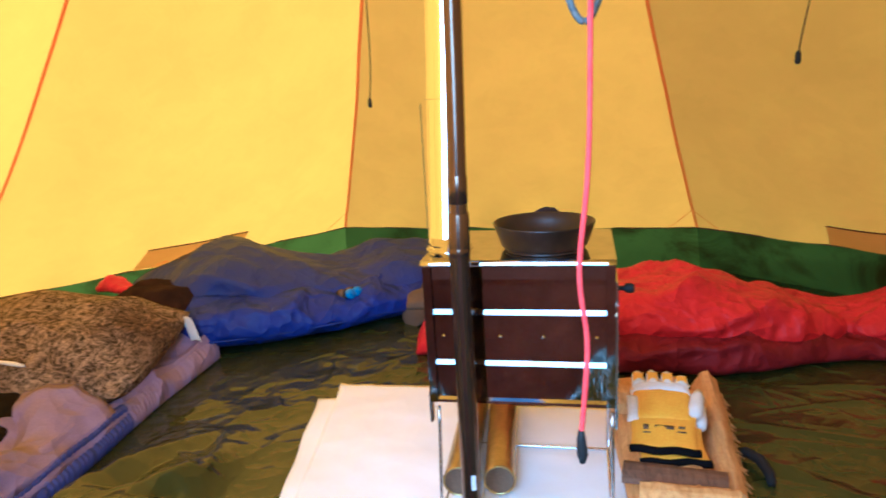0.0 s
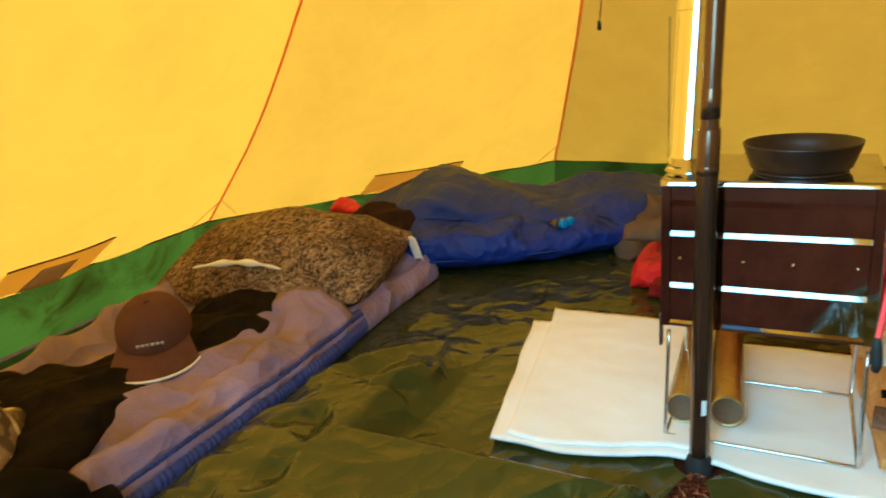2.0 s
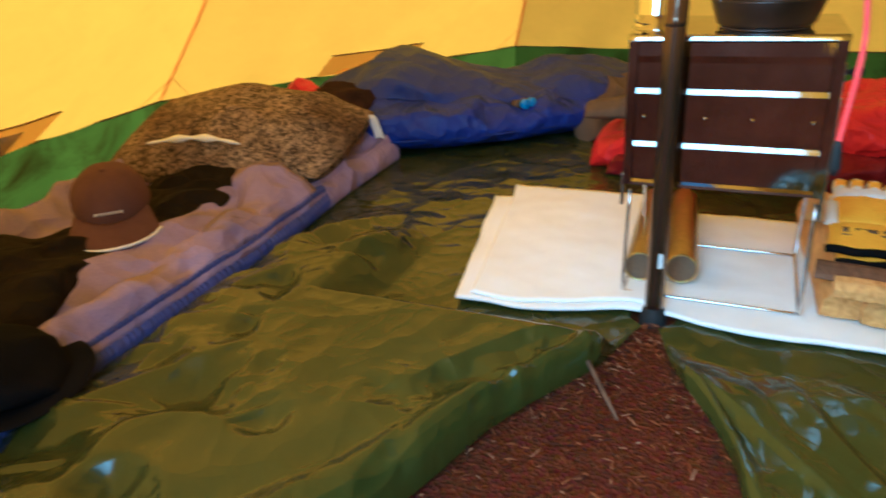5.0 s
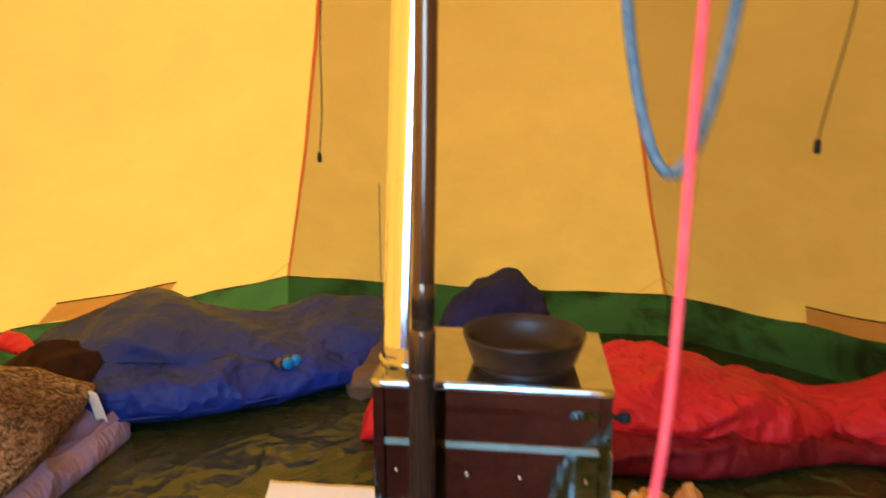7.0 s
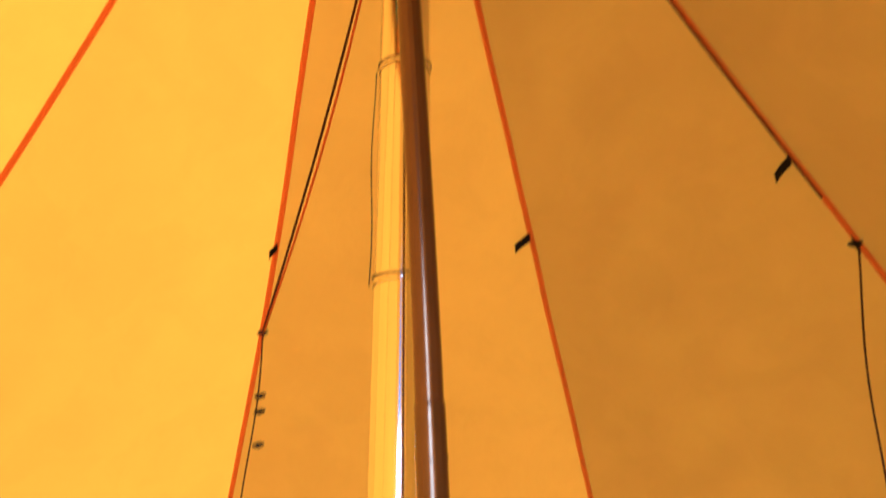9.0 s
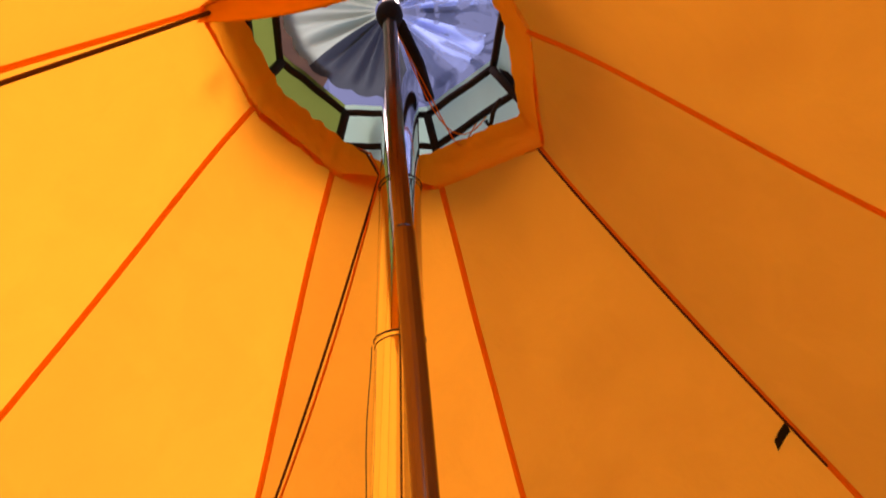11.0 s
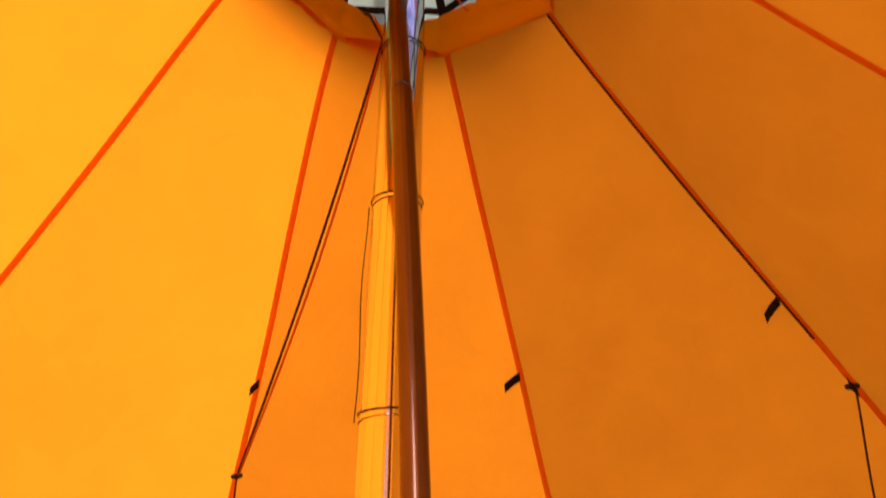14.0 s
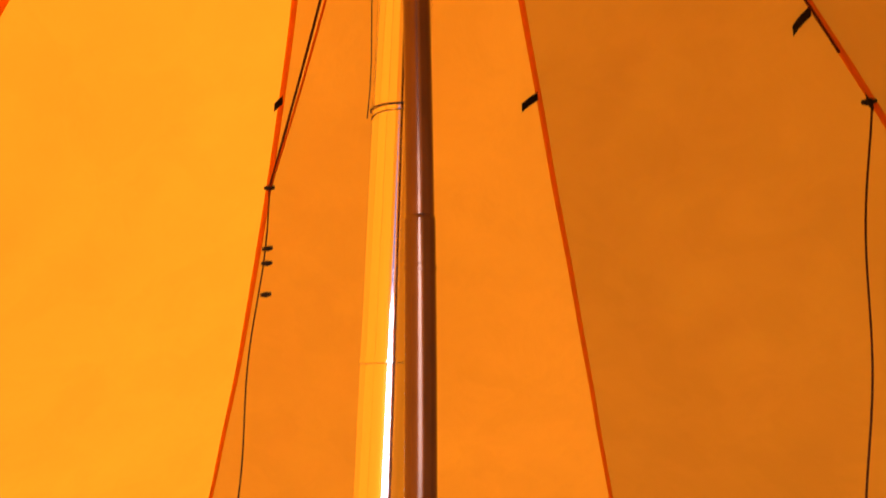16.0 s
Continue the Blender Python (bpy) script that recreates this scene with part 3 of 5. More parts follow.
def near_flap(u, v):
    """Loose cloth of the vent that rises towards the hood on the doorway's side."""
    a = 198 + 100 * u
    k = (CORNER - a) / 45.0
    p = Vector(panel_point(math.floor(k) % 8, k - math.floor(k), Z_TOP))
    d = Vector((math.cos(radians(a)), math.sin(radians(a)), 0))
    q = d * 0.150 + Vector((0, 0, Z_TOP + 0.165))
    slack = 0.020 * math.sin(math.pi * v) + 0.007 * math.sin(19 * u + 4 * v) * math.sin(math.pi * v) + 0.008 * nz(u * 9, v * 3, 4.0) * v
    return p.lerp(q, v) + Vector((0, 0, 1)) * slack + d * 0.004


part("near_flap", thicken(grid(near_flap, 90, 20), 0.002), FLAP, tent, "orange vent cloth drawn up to the hood")
part("near_strap", thicken(grid(lambda u, v: Vector(near_flap(0.645 + 0.050 * u, 0.04 + 0.8 * v)) - Vector((0, 0, 0.006)), 3, 12), 0.002), BLACK, tent, "black webbing strap")

for p, q in (((-0.312, -0.030, 2.402), (-0.350, -0.012, 2.384)), ((0.262, -0.140, 2.400), (0.285, -0.150, 2.380))):
    part("hem_tie", tube([p, Vector(p).lerp(Vector(q), 0.5) + Vector((0, 0, -0.004)), q], [0.004, 0.007, 0.006], 8), DARKSEAM, tent, "short brown tie on the vent hem")

cap = thing("smoke_hood", (0, 0, 2.46), "white and grey netted smoke cap with black webbing", "smoke hood")
Z_C0, Z_C1 = 2.465, 2.605
for i in (0, 1, 2, 3, 6, 7):
    a0, a1 = CORNER - 45 * i, CORNER - 45 * (i + 1)

    def side(u, v, a0=a0, a1=a1):
        p = Vector((math.cos(radians(a0)), math.sin(radians(a0)), 0)).lerp(Vector((math.cos(radians(a1)), math.sin(radians(a1)), 0)), u)
        r = 0.345 - 0.110 * v
        return p * r + Vector((0, 0, Z_C0 + (Z_C1 - Z_C0) * v + 0.006 * nz(u * 4 + a0, v * 3)))
    part("side_panel", grid(side, 10, 6), (OLIVE_C if i in (6, 7) else MINT), cap, "olive cloth side" if i in (6, 7) else "pale green cloth side")
    for v0 in (0.04, 0.55, 0.97):
        part("webbing_rim", tube([Vector(side(j / 6, v0)) * 0.992 for j in range(7)], 0.008, 6), BLACK, cap)
    part("webbing_post", tube([Vector(side(0, j / 4)) * 0.988 for j in range(5)], 0.010, 6), BLACK, cap)


def crown(u, v):
    """Gathered net from the rim up to the pole's head, with radial pleats."""
    a = 2 * math.pi * u
    r = 0.028 + ((0.205 + 0.010 * abs(math.sin(11 * a))) - 0.028) * v
    pleat = (0.012 * math.sin(22 * a + 2 * math.sin(3 * a)) + 0.006 * math.sin(41 * a)) * math.sin(math.pi * min(1, v * 1.1)) ** 0.6
    z = 2.632 - 0.006 * v * v + pleat
    return (r * math.cos(a), r * math.sin(a), z)


def crown_sector(u0, u1):
    return grid(lambda u, v: crown(u0 + (u1 - u0) * u, v), max(8, int(260 * (u1 - u0))), 16)


for u0, u1, mt, lab in ((0.12, 0.21, NETB, "pale lilac net"), (0.21, 0.40, NET, "grey insect net"), (0.40, 0.62, CAPW, "white cloth"), (0.62, 0.90, NET, "grey insect net"), (0.90, 0.985, NETW, "lilac net tinted bright like skylight"), (0.985, 1.04, NETB, "pale lilac net"), (1.04, 1.12, NETW, "lilac net tinted bright like skylight")):
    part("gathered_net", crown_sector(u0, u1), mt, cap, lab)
def outer_ring(u0, u1):
    def fn(u, v):
        a = 2 * math.pi * (u0 + (u1 - u0) * u)
        r = 0.198 + (0.238 - 0.198) * v
        return (r * math.cos(a), r * math.sin(a), 2.640 - 0.030 * v + 0.005 * math.sin(18 * a) * math.sin(math.pi * v))
    return grid(fn, max(6, int(120 * (u1 - u0))), 6)


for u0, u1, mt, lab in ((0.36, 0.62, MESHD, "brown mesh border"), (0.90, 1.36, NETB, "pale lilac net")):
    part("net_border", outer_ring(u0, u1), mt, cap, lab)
part("hub_gather", lathe([(0.0145, 2.585), (0.022, 2.592), (0.027, 2.612), (0.025, 2.63), (0.016, 2.64)], 24), BLACK, cap, "black gathered cuff")
part("spreader", tube([(0.02, 0.01, 2.605), (0.06, 0.10, 2.60), (0.085, 0.19, 2.595)], 0.012, 6), BLACK, cap)
for a in (-62, 100, 24):
    d = Vector((math.cos(radians(a)), math.sin(radians(a)), 0))
    part("tie_strap", tube([d * 0.30 + Vector((0, 0, 2.52)), d * 0.27 + Vector((0, 0, 2.56)), d * 0.25 + Vector((0, 0, 2.62))], 0.011, 5), BLACK, cap)
# thin orange cord loop inside the vent
loop = [Vector((0.01 + 0.20 * t, 0.02 + 0.16 * t + 0.07 * math.sin(math.pi * t), 2.63 - 0.16 * math.sin(math.pi * t * 0.8))) for t in [i / 16 for i in range(17)]]
part("draw_cord", tube(loop, 0.0015, 5), SEAM, cap, "thin orange cord")
part("draw_cord", tube([p + Vector((0.02 * math.sin(i * 0.3), 0.015, -0.02 * math.sin(i * 0.2))) for i, p in enumerate(loop)], 0.0015, 5), SEAM, cap, "thin orange cord")
part("tie_strap", tube([(0.092, -0.080, 2.602), (0.098, -0.110, 2.598), (0.108, -0.155, 2.600), (0.118, -0.19, 2.605)], 0.009, 6), BLACK, cap)
part("loose_strap_end", tube([(0.222, 0.120, 2.50), (0.210, 0.150, 2.498), (0.206, 0.186, 2.49), (0.196, 0.172, 2.495)], 0.005, 6), BLACK, cap)
part("red_tag", thicken(grid(lambda u, v: (-0.125 + 0.010 * u, -0.075 + 0.004 * v, 2.555 - 0.03 * v), 3, 3), 0.002), RED, cap, "small red tag")
part("cord_lock", tube([(0.050, -0.256, 2.392), (0.054, -0.254, 2.380), (0.062, -0.250, 2.366)], [0.005, 0.009, 0.006], 10), BLACK, cap)

# ---- pole ----


def bow(data):
    """The pole stands very slightly bent."""
    return [(x + 0.012 * math.sin(math.pi * max(0.0, min(1.0, (z - 0.62) / 1.6))), y, z) for x, y, z in data[0]], data[1]


def tall(profile, n):
    """A turned tube whose long runs are cut into short rings."""
    rings = [profile[0]]
    for (r0, z0), (r1, z1) in zip(profile, profile[1:]):
        m = max(1, int(abs(z1 - z0) / 0.08))
        rings += [(r0 + (r1 - r0) * i / m, z0 + (z1 - z0) * i / m) for i in range(1, m + 1)]
    return lathe(rings, n)


pole = thing("tent_pole", (0, 0, 0), "brown telescopic metal tent pole standing on bare ground", "tent pole")
part("lower_tube", bow(tall([(0.0001, -0.02), (0.0205, -0.02), (0.0205, 0.722), (0.0195, 0.727), (0.0170, 0.727)], 40)), POLE, pole)
part("middle_tube", bow(tall([(0.0170, 0.70), (0.0170, 1.421), (0.0165, 1.426), (0.0150, 1.426)], 40)), POLE, pole)
part("upper_tube", bow(tall([(0.0158, 1.40), (0.0158, 2.037), (0.0152, 2.042), (0.0142, 2.042)], 40)), POLE_UP, pole)
part("top_tube", bow(tall([(0.0142, 2.02), (0.0142, 2.66), (0.0001, 2.665)], 36)), POLE_UP, pole)
part("collar", bow(tall([(0.0172, 0.745), (0.0182, 0.747), (0.0182, 0.797), (0.0172, 0.80)], 40)), POLE, pole)
part("collar", bow(tall([(0.0207, 0.64), (0.0212, 0.642), (0.0212, 0.655), (0.0207, 0.657)], 40)), POLE, pole)
part("collar", bow(tall([(0.0171, 1.365), (0.0175, 1.367), (0.0175, 1.371), (0.0171, 1.373)], 40)), POLE, pole)
part("foot", lathe([(0.030, -0.02), (0.031, 0.0), (0.026, 0.018), (0.0206, 0.03)], 30), RUBBER, pole, "black rubber foot")
part("sticker", grid(lambda u, v: (0.0209 * math.sin(0.2 + 0.5 * u), -0.0209 * math.cos(0.2 + 0.5 * u), 0.135 + 0.035 * v), 8, 3), WHITE, pole, "small white sticker")

# ---- groundsheet with a slit from the pole to the doorway ----
NOTCH_R, NOTCH_L = -69.0, 248.0


def step(a, b, x):
    t = np.clip((x - a) / (b - a), 0, 1)
    return t * t * (3 - 2 * t)


def build_sheet(nu=980, nv=290):
    u, v = np.meshgrid(np.linspace(0, 1, nu), np.linspace(0, 1, nv))
    th = np.radians(NOTCH_R + (NOTCH_L - NOTCH_R) * u)
    r = 0.055 + 2.385 * v ** 1.25
    rel = np.mod(np.degrees(th) - CORNER, 45) - 22.5
    r = np.minimum(r, 2.22 / np.cos(np.radians(rel)) * r / 2.44)
    x, y = r * np.cos(th), r * np.sin(th)
    e = np.minimum(u, 1 - u)
    right = u < 0.5
    x = x + 0.022 * np.exp(-e * 60) * np.sin(r * 9 + 4.0 * right) * step(0.05, 0.3, r)
    x = x - np.where(right, 0, 0.10 * step(0.55, 1.3, r) * np.exp(-e * 25))
    rg = np.random.RandomState(11)
    h = np.zeros_like(x)
    # sharp tent-shaped creases, thickest on the loose cloth left of the slit
    for i in range(330):
        if i < 140:
            cx, cy = rg.uniform(-1.05, -0.05), rg.uniform(-1.5, 0.10)
            ang, ln, amp = rg.choice([0.45, 0.6, 2.4, 1.3, 2.0, 0.9]) + rg.normal(0, 0.35), rg.uniform(0.16, 0.55), rg.uniform(0.024, 0.080)
        elif i < 230:
            cx, cy = rg.uniform(0.05, 1.9), rg.uniform(-1.6, 0.05)
            ang, ln, amp = math.atan2(cy - 0.25, cx + 0.05) + rg.normal(0, 0.16), rg.uniform(0.30, 0.9), rg.uniform(0.008, 0.028)
        else:
            cx, cy = rg.uniform(-1.1, 1.9), rg.uniform(0.0, 1.9)
            ang, ln, amp = rg.uniform(0, math.pi), rg.uniform(0.15, 0.6), rg.uniform(0.003, 0.010)
        wd = amp * (rg.uniform(0.6, 1.1) if i < 140 else rg.uniform(0.8, 1.5))
        steep, far = (wd, wd * rg.uniform(2.0, 4.0)) if i % 2 else (wd * rg.uniform(2.0, 4.0), wd)
        if i < 140:
            # the face turned to the doorway is the steeper one
            near, away = amp * rg.uniform(0.8, 1.3), amp * rg.uniform(1.8, 3.4)
            steep, far = (away, near) if math.cos(ang) > 0 else (near, away)
        dx, dy = x - cx, y - cy
        a = dx * math.cos(ang) + dy * math.sin(ang)
        b = -dx * math.sin(ang) + dy * math.cos(ang) + rg.uniform(-0.6, 0.6) * a * a
        side = np.where(b > 0, steep, far)
        one = amp * np.clip(1 - np.abs(b) / side, 0, 1) * np.clip(1 - np.abs(a / ln), 0, 1) ** 0.7
        h = np.maximum(h, one) + 0.25 * np.minimum(h, one)
    # narrow pinched folds
    for i in range(46):
        cx, cy = rg.uniform(-1.0, -0.08), rg.uniform(-1.4, 0.05)
        ang, ln, amp = rg.choice([0.5, 0.9, 2.1, 2.6, 1.5]) + rg.normal(0, 0.3), rg.uniform(0.25, 0.80), rg.uniform(0.012, 0.030)
        a = (x - cx) * math.cos(ang) + (y - cy) * math.sin(ang)
        b = -(x - cx) * math.sin(ang) + (y - cy) * math.cos(ang) + rg.uniform(-0.25, 0.25) * a * a
        h = np.maximum(h, 0.6 * h + amp * np.clip(1 - np.abs(b) / (0.014 + 0.8 * amp), 0, 1) * np.clip(1 - np.abs(a / ln), 0, 1) ** 0.6)
    # flat facets between sharp ridges all over the loose cloth
    facet = np.zeros_like(x)
    for ang, f, amp, ph in ((0.6, 1.9, 0.034, 0.0), (2.2, 2.7, 0.026, 1.7), (1.3, 4.3, 0.012, 3.1), (2.8, 7.1, 0.005, 4.4)):
        d = x * math.cos(ang) + y * math.sin(ang)
        c = -x * math.sin(ang) + y * math.cos(ang)
        w = f * d + 0.75 * np.sin(2.3 * c + ph) + 0.45 * np.sin(5.9 * c + 3.7 * d + 2 * ph) + 0.07 * np.sin(11.3 * c - 7.1 * d + ph)
        facet += amp * np.abs(np.mod(w, 1.0) - 0.5) * 2 * (0.55 + 0.45 * np.sin(3.1 * c + 1.7 * d + ph))
    loose = step(0.25, -0.05, y) * np.where(x < 0.05, 1.0, 0.06) + 0.06
    h = h * 0.9 + 1.5 * facet * loose
    h += 0.0015 * (np.sin(x * 31 + 2 * np.sin(y * 17)) + np.sin(y * 37 + 2 * np.sin(x * 13))) * 0.5 + 0.0015
    damp = step(0.0, 0.12, np.maximum.reduce([-0.64 - x, x - 0.64, -0.14 - y, y - 0.76]))
    damp = damp * (1 - 0.9 * step(-0.95, -1.12, x) * step(1.05, 0.9, y))
    damp = damp * (0.35 + 0.65 * step(0.06, 0.25, r))
    z = 0.005 + np.minimum(h, 0.09) * damp + 0.010 * np.exp(-((e - 0.008) * 180) ** 2) * step(0.08, 0.3, r)
    z = np.where(e < 0.001, 0.0, z)
    vs = np.stack([x, y, z], -1).reshape(-1, 3).tolist()
    fs = [(j * nu + i, j * nu + i + 1, (j + 1) * nu + i + 1, (j + 1) * nu + i) for j in range(nv - 1) for i in range(nu - 1)]
    return vs, fs


tagged(part("groundsheet", build_sheet(), TARP), "creased dark olive waterproof groundsheet on forest floor", "groundsheet", kind="structure")

# ---- stove ----
SX0, SX1, SY0, SY1, SZ0, SZ1 = -0.093, 0.300, 0.070, 0.362, 0.292, 0.613
stove = thing("wood_stove", (0.10, 0.21, 0.017), "folding polished steel tent stove on wire legs", "stove")


def front(u, v):
    """Pressed front sheet: three recessed fields between two slanting ribs."""
    x = SX0 + 0.004 + (SX1 - SX0 - 0.008) * u
    prof = ((SZ1 - 0.002, 0.0), (SZ1 - 0.012, 0.0), (SZ1 - 0.016, 0.006), (SZ1 - 0.042, 0.0044), (SZ1 - 0.056, 0.006), (0.5060, 0.006), (0.5050, 0.0040), (0.4945, 0.0012), (0.4935, 0.005), (0.4925, 0.006), (0.3915, 0.006), (0.3905, 0.0040), (0.3805, 0.0012), (0.3795, 0.005), (0.3785, 0.006), (SZ0 + 0.012, 0.006), (SZ0 + 0.006, 0.001), (SZ0, 0.0))
    z, dy = prof[min(int(v * (len(prof) - 1) + 0.5), len(prof) - 1)]
    dent = 0.0022 * nz(x * 7, z * 7) * (1 if abs(dy - 0.006) < 1e-6 else 0)
    return (x, SY0 + dy + dent, z)


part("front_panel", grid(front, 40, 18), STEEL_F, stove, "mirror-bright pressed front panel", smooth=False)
part("side_panel", box(SX0, SX0 + 0.004, SY0, SY1, SZ0, SZ1 - 0.003, 0.001), STEEL, stove, smooth=False)
part("side_panel", box(SX1 - 0.004, SX1, SY0, SY1, SZ0, SZ1 - 0.003, 0.001), STEEL, stove, smooth=False)
part("back_panel", box(SX0 + 0.004, SX1 - 0.004, SY1 - 0.004, SY1, SZ0, SZ1 - 0.003, 0.001), STEEL_D, stove, smooth=False)
part("bottom_panel", box(SX0 + 0.004, SX1 - 0.004, SY0 + 0.012, SY1 - 0.004, SZ0 + 0.004, SZ0 + 0.008, 0.001), STEEL_D, stove, smooth=False)
part("top_plate", box(SX0 - 0.004, SX1 + 0.004, SY0 - 0.004, SY1 + 0.003, SZ1 - 0.003, SZ1 + 0.001, 0.001), STEEL, stove, "bright reflective top plate", smooth=False)
part("front_lip", thicken(grid(lambda u, v: (SX0 - 0.004 + (SX1 - SX0 + 0.008) * u, SY0 - 0.0045 - 0.0026 * v + 0.0006 * nz(u * 9, 2.0), SZ1 + 0.0005 - 0.010 * v), 24, 3), 0.0012), STEEL, stove, "bright folded front lip")
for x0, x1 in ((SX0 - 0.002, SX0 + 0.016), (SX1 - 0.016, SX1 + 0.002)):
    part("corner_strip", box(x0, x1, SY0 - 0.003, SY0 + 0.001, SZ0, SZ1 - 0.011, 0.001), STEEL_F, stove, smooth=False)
for x in (-0.058, 0.065, 0.155, 0.265):
    part("rivet", turned(lathe([(0.0040, 0.0), (0.003, 0.0025), (0.0001, 0.0035)], 10), Matrix.Translation((x, SY0 + 0.006, 0.445)) @ Matrix.Rotation(radians(90), 4, "X")), STEEL, stove)
# folding leg brackets and bent wire legs
for sx, x in ((-1, SX0 - 0.004), (1, SX1 + 0.004)):
    for y in (SY0 + 0.02, SY1 - 0.03):
        part("leg_bracket", box(x - 0.003, x + 0.003, y - 0.011, y + 0.011, SZ0 - 0.055, SZ0 + (0.02 if sx < 0 else 0.20), 0.001), STEEL_D, stove, "dark folded leg bracket", smooth=False)
for x in (SX0 + 0.012, SX1 - 0.004):
    y0, y1, zb = SY0 - 0.012, SY1 + 0.02, 0.024
    pts = [(x, SY0 + 0.02, SZ0 - 0.02), (x, SY0 + 0.018, SZ0 - 0.06), (x, y0, zb + 0.03), (x, y0 + 0.001, zb + 0.010), (x, y0 + 0.010, zb), (x, (y0 + y1) / 2, zb), (x, y1 - 0.01, zb), (x, y1 - 0.001, zb + 0.01), (x, SY1 - 0.03, SZ0 - 0.06), (x, SY1 - 0.03, SZ0 - 0.02)]
    part("wire_leg", tube(pts, 0.0042, 10), WIRE, stove, "bright bent wire leg")
for y in (SY0 - 0.004, SY1 + 0.012):
    part("cross_wire", tube([(SX0 + 0.012 + (SX1 - SX0 - 0.016) * i / 6, y, 0.024) for i in range(7)], 0.0036, 8), WIRE, stove)
# side door with knob
part("side_door", box(SX1 + 0.001, SX1 + 0.010, SY0 + 0.05, SY1 - 0.03, SZ0 + 0.03, SZ1 - 0.06, 0.003), STEEL_D, stove, "stove door", smooth=False)
knob = part("door_knob", turned(lathe([(0.0001, 0.034), (0.008, 0.033), (0.011, 0.027), (0.010, 0.016), (0.005, 0.011), (0.005, 0.0)], 18), Matrix.Translation((SX1 + 0.01, SY0 + 0.08, 0.53)) @ Matrix.Rotation(radians(90), 4, "Y")), RUBBER, stove, "black knob")
part("flue_collar", lathe([(0.052, 0.0), (0.052, 0.003), (0.045, 0.006), (0.044, 0.03), (0.0415, 0.03)], 40, (-0.055, 0.180, SZ1)), STEEL, stove)

# ---- flue ----
flue = thing("flue_pipe", (-0.052, 0.185, SZ1 + 0.004), "slim polished steel flue pipe above the stove", "flue pipe")
FX0, FY, FR = -0.060, 0.180, 0.0410


def lean(data):
    return [(x + 0.041 * (z - SZ1), y, z) for x, y, z in data[0]], data[1]


cuts = [SZ1 + 0.004, 0.942, 1.273, 1.61, 1.955, 2.30, 2.95]
for i, (z0, z1) in enumerate(zip(cuts, cuts[1:])):
    r = FR - 0.0004 * i
    part("pipe_section", lean(lathe([(r + 0.0010, z0), (r + 0.0012, z0 + 0.006), (r, z0 + 0.010), (r, z1 - 0.004), (r - 0.001, z1)], 44, (FX0, FY, 0))), PIPE, flue)
    if i > 2 or i == 0:
        part("clamp_wire", lean(tube([(FX0 + (r + 0.0022) * math.cos(t), FY + (r + 0.0022) * math.sin(t), z0 + 0.012 + 0.004 * math.sin(t)) for t in [2 * math.pi * j / 24 for j in range(25)]], 0.0011, 5)), RUBBER, flue, "thin dark clamp wire")
    if i == 3:
        part("tension_wire", lean(tube([(FX0 - r - 0.006 + 0.002 * math.sin(j), FY - 0.006, z0 + (z1 - z0) * j / 8) for j in range(9)], 0.0009, 5)), RUBBER, flue, "thin dark tension wire")
part("lower_tension_wire", tube([(FX0 - FR * 0.93, FY - FR * 0.42, SZ1 + 0.03 + 0.29 * j / 8) for j in range(9)], 0.0009, 5), RUBBER, flue)

# ---- pan ----
px, py, pz = 0.156, 0.175, SZ1 + 0.0015
pan = thing("frying_pan", (px, py, pz), "black seasoned iron pan with brownish rim on the stove", "frying pan")
part("bowl", lathe([(0.0001, 0.010), (0.072, 0.010), (0.085, 0.016), (0.098, 0.040), (0.1045, 0.058), (0.1080, 0.0590), (0.1080, 0.055), (0.1015, 0.036), (0.0925, 0.010), (0.086, 0.005), (0.0001, 0.004)], 64, (px, py, pz)), IRON, pan)
part("foot_ring", lathe([(0.076, 0.005), (0.086, 0.005), (0.087, 0.002), (0.086, 0.0), (0.078, 0.0), (0.076, 0.005)], 48, (px, py, pz)), IRON, pan)

# ---- white heat cloth under the stove ----
def cloth(u, v, lift=0.0, x0=-0.60, x1=0.545, y0=-0.080, y1=0.62, skew=0.145):
    x = x0 + (x1 - x0) * u + skew * (1 - v) * (1 - u)
    w = (x + 0.60) / 1.145
    front_y = y0 + 0.075 * smooth(0.25, 0.5, w) * smooth(0.75, 0.52, w) + 0.055 * smooth(0.5, 0.9, w)
    y = front_y + (y1 - front_y) * v + 0.010 * nz(u * 5, v * 3, lift * 100)
    x += 0.008 * nz(v * 4, u * 2, 2 + lift * 100)
    z = 0.0185 + lift + 0.006 * max(0, nz(x * 5, y * 5, 1)) + 0.0025 * nz(x * 16, y * 16) + 0.006 * smooth(0.22, 0.02, u) * smooth(0.3, 0.0, v)
    return (x, y, z)


mat_cloth = thing("heat_cloth", (0, 0.3, 0.006), "folded white heatproof cloth lying under the stove", "cloth")
part("bottom_layer", thicken(grid(cloth, 60, 44), 0.007), FIBRE, mat_cloth)
part("folded_layer", thicken(grid(lambda u, v: cloth(u, v, 0.008, -0.555, 0.0, -0.055, 0.715, 0.13), 44, 44), 0.006), FIBRE, mat_cloth)

# ---- two spare flue sections under the stove ----
spare = thing("spare_flue_section", (-0.052, 0.12, 0.026), "straw-coloured steel flue section lying on white cloth", "flue pipe", "spare flue sections")
L = 0.47
